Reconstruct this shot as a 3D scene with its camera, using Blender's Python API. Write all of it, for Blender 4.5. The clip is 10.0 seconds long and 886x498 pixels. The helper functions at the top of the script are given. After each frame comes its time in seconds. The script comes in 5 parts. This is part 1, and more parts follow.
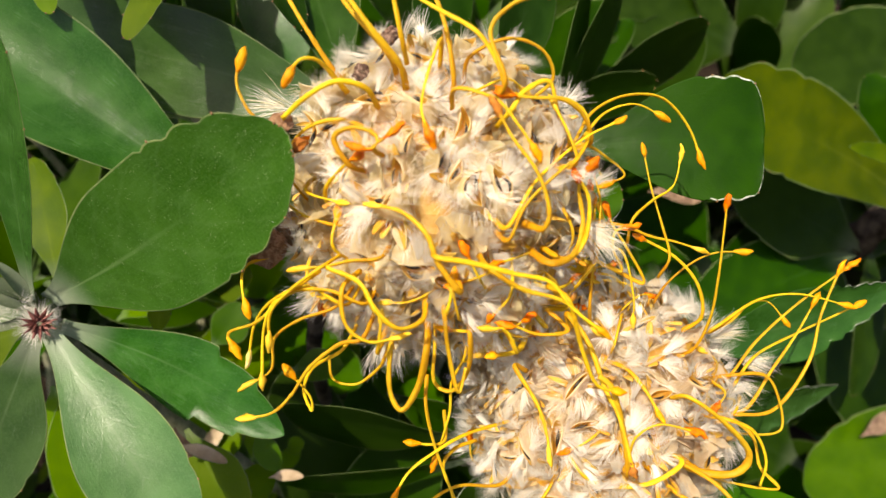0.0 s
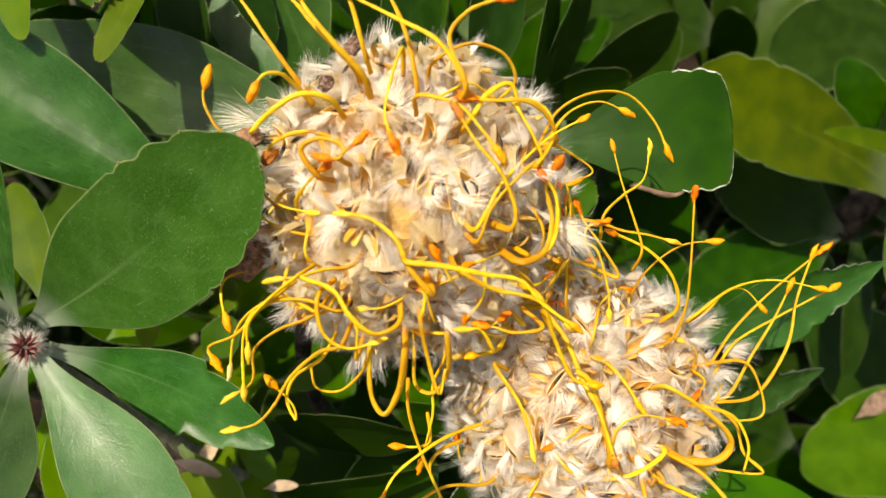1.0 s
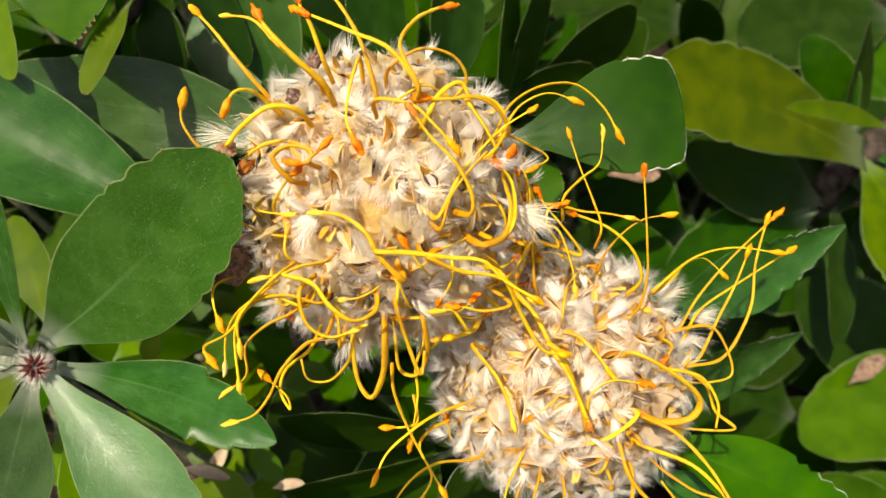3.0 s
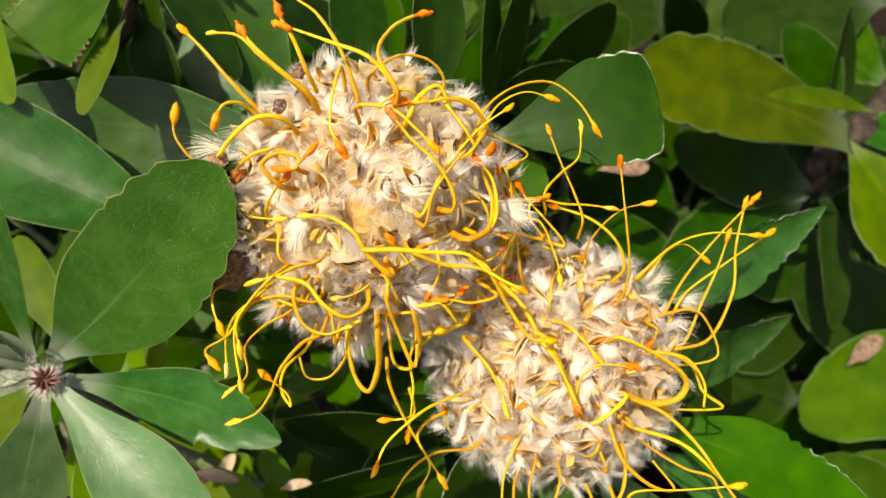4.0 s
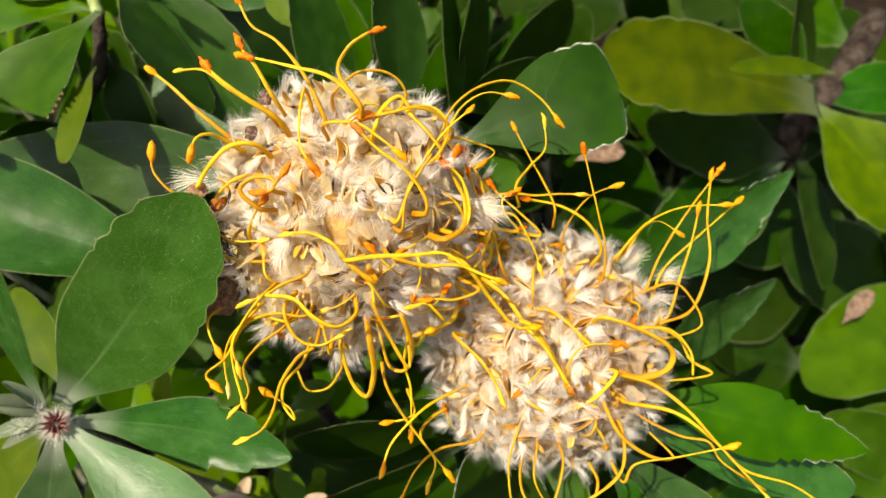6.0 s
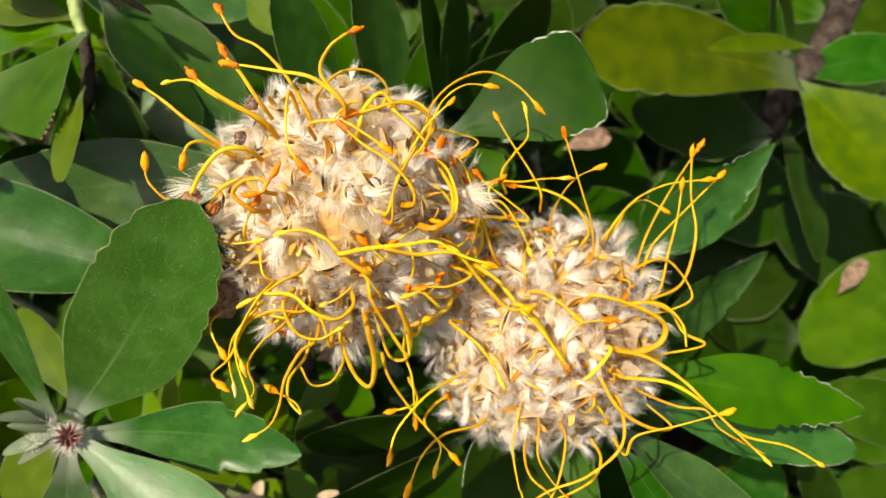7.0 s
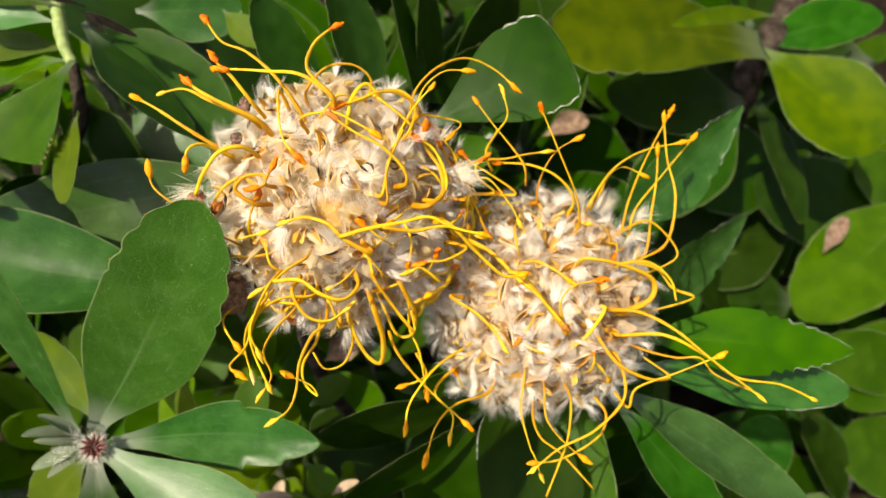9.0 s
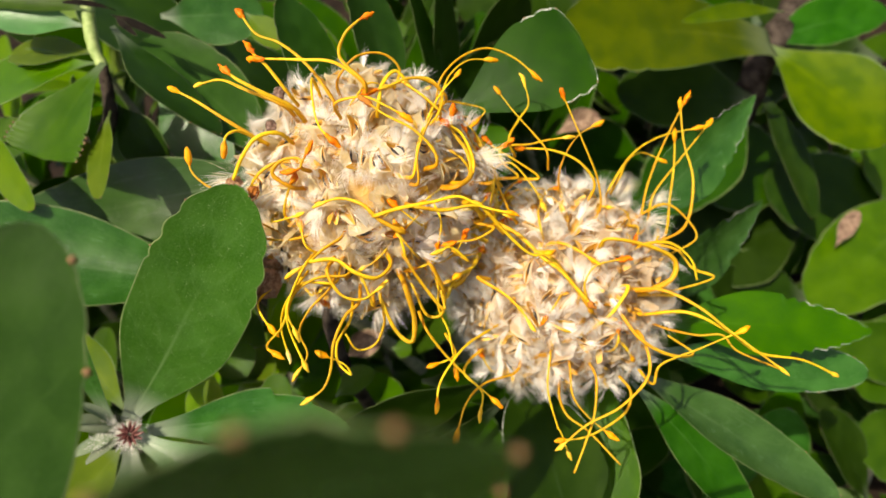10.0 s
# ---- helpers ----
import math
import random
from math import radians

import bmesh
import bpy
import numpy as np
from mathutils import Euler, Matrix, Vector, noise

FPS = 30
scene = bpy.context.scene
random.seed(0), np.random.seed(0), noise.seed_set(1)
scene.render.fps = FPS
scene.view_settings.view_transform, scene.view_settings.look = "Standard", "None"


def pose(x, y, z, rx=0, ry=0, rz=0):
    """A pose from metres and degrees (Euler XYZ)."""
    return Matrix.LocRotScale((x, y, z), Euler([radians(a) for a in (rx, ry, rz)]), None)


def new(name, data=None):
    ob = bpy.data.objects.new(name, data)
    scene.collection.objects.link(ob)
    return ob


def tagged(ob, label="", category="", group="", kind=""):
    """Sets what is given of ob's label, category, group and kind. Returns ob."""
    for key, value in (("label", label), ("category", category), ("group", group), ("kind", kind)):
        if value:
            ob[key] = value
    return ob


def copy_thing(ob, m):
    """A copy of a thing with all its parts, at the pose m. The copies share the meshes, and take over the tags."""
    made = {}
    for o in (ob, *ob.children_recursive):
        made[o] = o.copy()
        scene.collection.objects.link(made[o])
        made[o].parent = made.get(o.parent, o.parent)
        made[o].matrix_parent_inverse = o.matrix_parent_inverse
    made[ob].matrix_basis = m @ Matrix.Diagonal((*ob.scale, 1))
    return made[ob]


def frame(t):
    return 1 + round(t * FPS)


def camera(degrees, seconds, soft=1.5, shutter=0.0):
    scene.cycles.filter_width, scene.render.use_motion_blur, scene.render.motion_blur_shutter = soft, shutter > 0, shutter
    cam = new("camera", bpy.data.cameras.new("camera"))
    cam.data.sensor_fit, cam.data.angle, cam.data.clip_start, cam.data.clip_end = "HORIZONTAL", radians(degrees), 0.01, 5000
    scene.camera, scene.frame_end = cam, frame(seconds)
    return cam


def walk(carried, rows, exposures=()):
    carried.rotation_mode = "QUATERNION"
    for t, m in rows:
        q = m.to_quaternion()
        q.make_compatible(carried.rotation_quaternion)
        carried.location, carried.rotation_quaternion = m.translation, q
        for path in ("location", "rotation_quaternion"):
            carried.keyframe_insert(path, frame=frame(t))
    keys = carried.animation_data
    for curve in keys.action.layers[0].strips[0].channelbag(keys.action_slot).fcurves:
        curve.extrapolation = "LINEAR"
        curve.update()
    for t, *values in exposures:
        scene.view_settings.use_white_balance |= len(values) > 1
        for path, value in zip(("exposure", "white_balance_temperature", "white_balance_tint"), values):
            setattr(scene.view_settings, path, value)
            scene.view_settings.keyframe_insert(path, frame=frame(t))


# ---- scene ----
# ---------- camera and its walk ----------
cam = camera(68.1, 10.0, soft=1.4)
cam.data.dof.use_dof, cam.data.dof.focus_distance, cam.data.dof.aperture_fstop = True, 0.180, 14.0
METRES, EYE, TILT, LEAN, TURN = 0.08, 0.75, -55.0, 0.0, 0.0
ROWS = [
    (0.0, 0.0, 0.0, 0.0, -0.0, 0.0, -0.0),
    (0.5, 0.0314, -0.0172, -0.006, -0.13, 0.18, 1.39),
    (1.0, 0.0694, -0.0298, -0.0015, -0.33, 0.31, 2.87),
    (1.5, 0.0855, -0.0591, -0.0126, -0.47, 0.26, 3.91),
    (2.0, 0.102, -0.1005, -0.0416, -0.4, 0.54, 5.13),
    (3.5, 0.1927, -0.2386, -0.089, -0.01, 1.27, 8.64),
    (4.0, 0.2129, -0.2845, -0.1124, 0.17, 1.54, 10.07),
    (4.5, 0.2278, -0.3139, -0.1294, 0.33, 1.96, 11.57),
    (5.0, 0.237, -0.3388, -0.1422, 0.46, 2.31, 13.37),
    (5.5, 0.2526, -0.3528, -0.1367, 0.23, 2.19, 14.92),
    (7.0, 0.2796, -0.4385, -0.2082, 0.22, 2.42, 20.4),
    (7.5, 0.2746, -0.4816, -0.2208, 0.23, 2.62, 22.13),
    (8.0, 0.2781, -0.5239, -0.2422, 0.15, 2.67, 23.59),
    (8.5, 0.2686, -0.5423, -0.2808, 0.01, 2.85, 24.95),
    (9.0, 0.2197, -0.5682, -0.3213, -0.21, 2.99, 25.83),
    (9.5, 0.1542, -0.6174, -0.3581, 0.12, 3.61, 26.41),
    (10.0, 0.0848, -0.644, -0.398, 0.48, 4.36, 26.73),
]
BUSH = pose(0, 0, EYE, TILT, LEAN, TURN)      # x right, y into the bush, z across it
walk(cam, [(t, BUSH @ pose(METRES * x, METRES * y, METRES * z, 90 + pitch, roll, yaw)) for t, x, y, z, yaw, pitch, roll in ROWS],
     exposures=[(0.0, 0.27, 7700, 10), (4.0, 0.32, 7700, 10), (10.0, 0.32, 7700, 10)])

# ---------- sky and sun ----------
SUN = (BUSH.to_3x3() @ Vector((-0.28, -0.86, 0.42))).normalized()
world = bpy.data.worlds.new("sky")
scene.world = world
world.use_nodes = True
sky = world.node_tree.nodes.new("ShaderNodeTexSky")
sky.sky_type, sky.sun_disc = "NISHITA", False
sky.air_density, sky.dust_density, sky.ozone_density = 0.7, 3.0, 0.6
sky.sun_elevation, sky.sun_rotation = math.asin(SUN.z), math.atan2(SUN.x, SUN.y)
world.node_tree.links.new(sky.outputs[0], world.node_tree.nodes["Background"].inputs[0])
world.node_tree.nodes["Background"].inputs[1].default_value = 0.15
sun = new("sun", bpy.data.lights.new("sun", "SUN"))
sun.data.energy, sun.data.angle, sun.data.color = 4.5, radians(0.55), (1.0, 0.955, 0.87)
sun.matrix_world = Matrix.Translation((0, 0, 3)) @ SUN.to_track_quat("Z", "Y").to_matrix().to_4x4()

# ---------- materials ----------
class Nodes:
    """A short way to wire a material."""

    def __init__(self, name):
        self.mat = bpy.data.materials.new(name)
        self.mat.use_nodes = True
        self.tree = self.mat.node_tree
        self.bsdf = self.tree.nodes["Principled BSDF"]
        self.out = self.tree.nodes["Material Output"]

    def add(self, kind, links=()):
        node = self.tree.nodes.new("ShaderNode" + kind)
        for slot, source in dict(links).items():
            self.put(node, slot, source)
        return node

    def put(self, node, slot, source):
        if isinstance(source, bpy.types.NodeSocket):
            self.tree.links.new(source, node.inputs[slot])
        else:
            node.inputs[slot].default_value = source

    def math(self, op, a, b=0.0, c=0.0, clamp=False):
        node = self.add("Math", {0: a, 1: b, 2: c})
        node.operation, node.use_clamp = op, clamp
        return node.outputs[0]

    def noise(self, coords, scale, detail=3.0, rough=0.55):
        return self.add("TexNoise", {"Vector": coords, "Scale": scale, "Detail": detail, "Roughness": rough}).outputs[0]

    def ramp(self, value, low, high):
        node = self.add("MapRange", {0: value, 1: low, 2: high})
        node.interpolation_type = "SMOOTHSTEP"
        return node.outputs[0]

    def mix(self, factor, a, b):
        return self.add("MixRGB", {0: factor, 1: a, 2: b}).outputs[0]

    def hsv(self, colour, hue, sat, val):
        return self.add("HueSaturation", {"Hue": hue, "Saturation": sat, "Value": val, "Color": colour}).outputs[0]

    def bump(self, height, strength, distance):
        return self.add("Bump", {"Height": height, "Strength": strength, "Distance": distance}).outputs[0]

    def see_through(self, colour, amount):
        """Lets light come through thin tissue."""
        thin = self.add("BsdfTranslucent", {0: colour})
        both = self.add("MixShader", {0: amount, 1: self.bsdf.outputs[0], 2: thin.outputs[0]})
        self.tree.links.new(both.outputs[0], self.out.inputs[0])


def rgb(r, g, b):
    return (r, g, b, 1.0)


def leaf_material(name, deep, fresh, rib, rough, bloom, thin, thin_amount, specks=0.0, gloss=0.3, foot_pale=0.3, swell=2.0):
    """Leathery leaf: two greens in soft blotches, faint midrib and side veins, waxy bloom, fine relief, uneven shine."""
    n = Nodes(name)
    uv = n.add("UVMap").outputs[0]
    place = n.add("TexCoord").outputs["Object"]
    chance = n.add("ObjectInfo").outputs["Random"]
    split = n.add("SeparateXYZ", {0: uv})
    along, across = split.outputs[0], n.math("ABSOLUTE", n.math("SUBTRACT", split.outputs[1], 0.5))
    blotch = n.ramp(n.noise(place, 75.0, 4.0), 0.35, 0.68)
    grain = n.noise(place, 1500.0, 3.0, 0.7)
    colour = n.mix(blotch, deep, fresh)
    colour = n.mix(n.math("MULTIPLY", n.ramp(grain, 0.42, 0.66), 0.5), colour, n.mix(0.15, fresh, rib))
    # fine streaks that run with the blade
    grid = n.add("VectorMath", {0: uv, 1: (5.0, 90.0, 0.0)})
    grid.operation = "MULTIPLY"
    fibre = n.noise(grid.outputs[0], 1.0, 3.0, 0.6)
    colour = n.mix(n.math("MULTIPLY", n.ramp(fibre, 0.45, 0.75), 0.09), colour, rib)
    # side veins run forward from the midrib
    wander = n.math("MULTIPLY", n.noise(place, 160.0, 2.0), 0.10)
    phase = n.math("ADD", n.math("SUBTRACT", along, n.math("MULTIPLY", across, 0.55)), wander)
    vein = n.ramp(n.math("SINE", n.math("MULTIPLY", phase, 46.0)), 0.86, 1.0)
    mid = n.math("SUBTRACT", 1.0, n.ramp(across, 0.004, 0.026))
    mid = n.math("MULTIPLY", mid, n.math("SUBTRACT", 1.0, n.ramp(along, 0.1, 0.8)))
    colour = n.mix(n.math("MULTIPLY", vein, 0.05), colour, rib)
    colour = n.mix(n.math("MULTIPLY", mid, 0.45), colour, rib)
    # pale, downy foot of the blade
    foot = n.math("MULTIPLY", n.math("SUBTRACT", 1.0, n.ramp(along, 0.02, 0.24)), foot_pale)
    colour = n.mix(foot, colour, rgb(0.42, 0.47, 0.37))
    wax = n.math("MULTIPLY", n.ramp(n.noise(place, 38.0, 5.0, 0.65), 0.40, 0.72), bloom)
    colour = n.mix(wax, colour, rgb(0.20, 0.33, 0.20))
    if specks:
        dots = n.add("TexVoronoi", {"Vector": place, "Scale": 1700.0}).outputs["Distance"]
        few = n.ramp(n.noise(place, 420.0, 2.0), 0.48, 0.66)
        dots = n.math("MULTIPLY", n.math("SUBTRACT", 1.0, n.ramp(dots, 0.10, 0.24)), few)
        colour = n.mix(n.math("MULTIPLY", dots, specks), colour, rgb(0.55, 0.58, 0.36))
    # old scars
    scar = n.ramp(n.noise(place, 210.0, 3.0, 0.7), 0.73, 0.80)
    colour = n.mix(n.math("MULTIPLY", scar, 0.5), colour, rgb(0.16, 0.10, 0.04))
    colour = n.hsv(colour, n.math("MULTIPLY_ADD", chance, 0.03, 0.485), n.math("MULTIPLY_ADD", chance, 0.15, 1.0), n.math("MULTIPLY_ADD", chance, 0.30, 0.66))
    n.put(n.bsdf, "Base Color", colour)
    shine = n.math("ADD", n.math("MULTIPLY", n.noise(place, 120.0, 4.0), 0.22), n.math("MULTIPLY", fibre, 0.16))
    n.put(n.bsdf, "Roughness", n.math("ADD", shine, rough - 0.19))
    n.put(n.bsdf, "Specular IOR Level", gloss)
    relief = n.math("ADD", n.math("MULTIPLY", grain, 0.5), n.math("ADD", n.math("MULTIPLY", vein, 0.08), n.math("MULTIPLY", n.noise(place, 260.0, 3.0), 0.4)))
    relief = n.math("ADD", relief, n.math("ADD", n.math("MULTIPLY", n.noise(place, 62.0, 2.0), swell), n.math("MULTIPLY", fibre, 0.35)))
    n.put(n.bsdf, "Normal", n.bump(relief, 0.5, 0.0004))
    n.see_through(thin, thin_amount)
    return n.mat


def plain_material(name, low, high, scale, rough, bump=0.4, thin=None, thin_amount=0.0, vary=0.25, fine=900.0, depth=0.0004):
    n = Nodes(name)
    place = n.add("TexCoord").outputs["Object"]
    chance = n.add("ObjectInfo").outputs["Random"]
    colour = n.mix(n.ramp(n.noise(place, scale, 5.0, 0.62), 0.32, 0.70), low, high)
    colour = n.hsv(colour, 0.5, 1.0, n.math("MULTIPLY_ADD", chance, vary, 1.0 - vary * 0.5))
    n.put(n.bsdf, "Base Color", colour)
    n.put(n.bsdf, "Roughness", rough)
    n.put(n.bsdf, "Normal", n.bump(n.noise(place, fine, 4.0, 0.7), bump, depth))
    if thin:
        n.see_through(thin, thin_amount)
    return n.mat


plain_dry = plain_material("leaf_dry_pinkish", rgb(0.10, 0.055, 0.035), rgb(0.40, 0.27, 0.18), 260.0, 0.75, 0.6, rgb(0.5, 0.3, 0.18), 0.2)
LEAF = {
    "matte": leaf_material("leaf_matte_green", rgb(0.036, 0.090, 0.014), rgb(0.054, 0.120, 0.021), rgb(0.22, 0.31, 0.14), 0.62, 0.05, rgb(0.10, 0.30, 0.01), 0.10, 0.6, 0.12, 0.8),
    "glauc": leaf_material("leaf_blue_green", rgb(0.024, 0.082, 0.013), rgb(0.048, 0.132, 0.026), rgb(0.16, 0.25, 0.11), 0.24, 0.04, rgb(0.12, 0.34, 0.02), 0.12, 0.0, 0.36, 0.6, 2.2),
    "pale": leaf_material("leaf_waxy_pale_green", rgb(0.062, 0.160, 0.048), rgb(0.105, 0.235, 0.075), rgb(0.26, 0.36, 0.20), 0.33, 0.15, rgb(0.18, 0.42, 0.04), 0.13, 0.0, 0.5, 0.6, 2.0),
    "mid": leaf_material("leaf_mid_green", rgb(0.026, 0.090, 0.004), rgb(0.056, 0.142, 0.008), rgb(0.15, 0.25, 0.06), 0.36, 0.02, rgb(0.26, 0.52, 0.01), 0.32, gloss=0.13),
    "fresh": leaf_material("leaf_fresh_green", rgb(0.046, 0.120, 0.006), rgb(0.090, 0.185, 0.012), rgb(0.22, 0.32, 0.09), 0.34, 0.02, rgb(0.34, 0.60, 0.02), 0.36, gloss=0.22),
    # darker green for leaves in shade: the shade is put into the colour
    "dark": leaf_material("leaf_dark_green_shade", rgb(0.012, 0.042, 0.002), rgb(0.025, 0.068, 0.005), rgb(0.05, 0.10, 0.03), 0.34, 0.01, rgb(0.14, 0.34, 0.01), 0.22, gloss=0.12),
    "rich": leaf_material("leaf_deep_green", rgb(0.014, 0.066, 0.006), rgb(0.030, 0.108, 0.011), rgb(0.10, 0.20, 0.06), 0.36, 0.03, rgb(0.12, 0.36, 0.01), 0.18, 0.0, 0.10, 0.4),
    "lime": leaf_material("leaf_lime_green", rgb(0.080, 0.165, 0.006), rgb(0.138, 0.230, 0.012), rgb(0.26, 0.36, 0.09), 0.40, 0.01, rgb(0.44, 0.68, 0.02), 0.38, gloss=0.12),
    "yellow": leaf_material("leaf_yellow_green", rgb(0.042, 0.096, 0.003), rgb(0.108, 0.164, 0.005), rgb(0.30, 0.34, 0.05), 0.44, 0.01, rgb(0.46, 0.50, 0.01), 0.36, gloss=0.12),
    "dry": plain_dry,
    "straw": plain_material("leaf_dead_straw", rgb(0.40, 0.28, 0.17), rgb(0.66, 0.52, 0.36), 110.0, 0.7, 0.6, rgb(0.6, 0.42, 0.25), 0.2),
    "husk": plain_material("leaf_dead_dark", rgb(0.004, 0.003, 0.002), rgb(0.014, 0.009, 0.006), 160.0, 0.8, 0.8),
    "hairy": leaf_material("leaf_young_downy", rgb(0.20, 0.27, 0.16), rgb(0.34, 0.40, 0.27), rgb(0.50, 0.54, 0.42), 0.7, 0.6, rgb(0.25, 0.40, 0.10), 0.2),
}


MARGIN = plain_material("leaf_margin_pale", rgb(0.05, 0.10, 0.02), rgb(0.15, 0.20, 0.06), 120.0, 0.6)
RIM = plain_material("leaf_margin_silver", rgb(0.06, 0.12, 0.04), rgb(0.56, 0.58, 0.50), 420.0, 0.6)
TOOTH = plain_material("leaf_tooth_red_brown", rgb(0.17, 0.085, 0.03), rgb(0.34, 0.19, 0.08), 900.0, 0.5)
STEM = plain_material("stem_downy_green", rgb(0.16, 0.17, 0.09), rgb(0.34, 0.33, 0.22), 190.0, 0.8, 0.8)
FRESH = plain_material("stem_fresh_green", rgb(0.18, 0.28, 0.06), rgb(0.36, 0.45, 0.16), 260.0, 0.6, 0.5)
WOOD = plain_material("bark_grey_brown", rgb(0.022, 0.016, 0.012), rgb(0.10, 0.078, 0.062), 120.0, 0.85, 1.0, depth=0.002, fine=300.0)
BUD = plain_material("bud_red_scales", rgb(0.13, 0.03, 0.028), rgb(0.30, 0.13, 0.11), 600.0, 0.6)
DRY = plain_material("dry_bract_brown", rgb(0.20, 0.085, 0.035), rgb(0.56, 0.34, 0.20), 700.0, 0.8, 1.0, rgb(0.5, 0.25, 0.1), 0.15)
# ochre core; its warm tint also stands for light bounced between the florets
CORE = plain_material("head_core_ochre_bounce", rgb(0.58, 0.30, 0.06), rgb(0.78, 0.54, 0.22), 190.0, 0.85, 1.0)
CREAM = plain_material("bract_cream", rgb(0.68, 0.55, 0.27), rgb(0.89, 0.83, 0.62), 210.0, 0.6, 0.9, rgb(0.97, 0.83, 0.42), 0.5, fine=1500.0, depth=0.0003)
BLUSH = plain_material("bract_pinkish_cream", rgb(0.66, 0.52, 0.32), rgb(0.89, 0.80, 0.63), 210.0, 0.6, 0.9, rgb(0.97, 0.78, 0.44), 0.5, fine=1500.0, depth=0.0003)
LIP = plain_material("bract_lip_pale_gold", rgb(0.84, 0.66, 0.26), rgb(0.92, 0.84, 0.60), 220.0, 0.45, 0.3, rgb(0.92, 0.74, 0.34), 0.3)
INNER = plain_material("bract_inside_straw", rgb(0.52, 0.25, 0.03), rgb(0.82, 0.54, 0.11), 170.0, 0.5, 0.4, rgb(0.95, 0.62, 0.15), 0.5)
GOLD = plain_material("perianth_gold", rgb(0.80, 0.40, 0.030), rgb(0.91, 0.68, 0.15), 140.0, 0.5, 0.4, rgb(0.95, 0.6, 0.08), 0.25)
HAIR = plain_material("silky_hair_white", rgb(0.91, 0.88, 0.82), rgb(0.95, 0.94, 0.91), 60.0, 0.5, 0.0, rgb(0.99, 0.93, 0.78), 0.45, 0.06)
# cream copy of the white hair; its tint also stands for golden shade
SILK = plain_material("silky_hair_cream_shade", rgb(0.84, 0.72, 0.46), rgb(0.91, 0.84, 0.66), 60.0, 0.5, 0.0, rgb(0.98, 0.84, 0.52), 0.45, 0.06)
REMNANT = plain_material("withered_flower_brown", rgb(0.07, 0.03, 0.02), rgb(0.36, 0.23, 0.17), 1300.0, 0.85, 1.0, depth=0.001)
SEED = plain_material("seed_black", rgb(0.010, 0.008, 0.006), rgb(0.035, 0.022, 0.014), 400.0, 0.4)
SOIL = plain_material("soil_dark", rgb(0.010, 0.007, 0.005), rgb(0.034, 0.022, 0.014), 22.0, 0.95, 1.0, fine=160.0, depth=0.01)
for dull in (SOIL, WOOD, LEAF["husk"]):
    dull.node_tree.nodes["Principled BSDF"].inputs["Specular IOR Level"].default_value = 0.1


def style_material():
    """Fleshy style: egg yellow, amber towards its foot, slightly mottled."""
    n = Nodes("style_yellow")
    along = n.add("SeparateXYZ", {0: n.add("UVMap").outputs[0]}).outputs[0]
    place = n.add("TexCoord").outputs["Object"]
    chance = n.add("ObjectInfo").outputs["Random"]
    colour = n.mix(n.ramp(along, 0.0, 0.75), rgb(0.74, 0.39, 0.012), rgb(0.88, 0.60, 0.026))
    colour = n.mix(n.math("MULTIPLY", n.ramp(n.noise(place, 260.0, 4.0), 0.42, 0.72), 0.5), colour, rgb(0.68, 0.29, 0.008))
    colour = n.hsv(colour, n.math("MULTIPLY_ADD", chance, 0.022, 0.488), 1.0, n.math("MULTIPLY_ADD", chance, 0.25, 0.85))
    n.put(n.bsdf, "Base Color", colour)
    n.put(n.bsdf, "Roughness", 0.5)
    n.put(n.bsdf, "Specular IOR Level", 0.3)
    n.put(n.bsdf, "Normal", n.bump(n.noise(place, 900.0, 4.0), 0.8, 0.0005))
    n.see_through(rgb(0.95, 0.55, 0.03), 0.18)
    return n.mat


STYLE = style_material()
TIP = {
    "o": plain_material("tip_amber", rgb(0.78, 0.25, 0.003), rgb(0.87, 0.45, 0.012), 420.0, 0.5, 0.7),
    "r": plain_material("tip_orange", rgb(0.70, 0.115, 0.002), rgb(0.85, 0.29, 0.006), 420.0, 0.5, 0.8),
    "y": plain_material("tip_yellow", rgb(0.80, 0.44, 0.020), rgb(0.88, 0.60, 0.06), 420.0, 0.45, 0.6),
    "b": plain_material("tip_russet", rgb(0.30, 0.09, 0.015), rgb(0.60, 0.22, 0.03), 420.0, 0.6, 0.8),
    "w": plain_material("tip_pale_yellow", rgb(0.80, 0.60, 0.12), rgb(0.90, 0.80, 0.45), 420.0, 0.5, 0.7),
}

for tip_mat in TIP.values():
    tip_mat.node_tree.nodes["Principled BSDF"].inputs["Specular IOR Level"].default_value = 0.2

# ---------- shapes ----------
CM = 0.01
UP = (BUSH.to_3x3().inverted() @ Vector((0, 0, 1))).normalized()      # the sky's direction within the bush's axes


def mesh_of(name, verts, faces, mats, slots=None, uvs=None):
    me = bpy.data.meshes.new(name)
    me.from_pydata([tuple(v) for v in verts], [], faces)
    for m in mats:
        me.materials.append(m)
    if slots:
        me.polygons.foreach_set("material_index", slots)
    me.polygons.foreach_set("use_smooth", [True] * len(faces))
    if uvs:
        layer = me.uv_layers.new(name="UVMap")
        flat = [c for f in faces for i in f for c in uvs[i]]
        layer.data.foreach_set("uv", flat)
    me.update()
    return me


def part(name, me, parent, label="", m=None):
    ob = new(name, me)
    ob.parent = parent
    if m is not None:
        ob.matrix_basis = m
    if label:
        ob["label"] = label
    return ob


def thing(name, place, label, category, group="", kind=""):
    """An empty at a place given in centimetres along the bush's axes."""
    ob = new(name)
    ob.empty_display_size = 0.01
    ob.matrix_basis = BUSH @ Matrix.Translation(Vector(place) * CM)
    ob["foot"] = place
    return tagged(ob, label, category, group, kind)


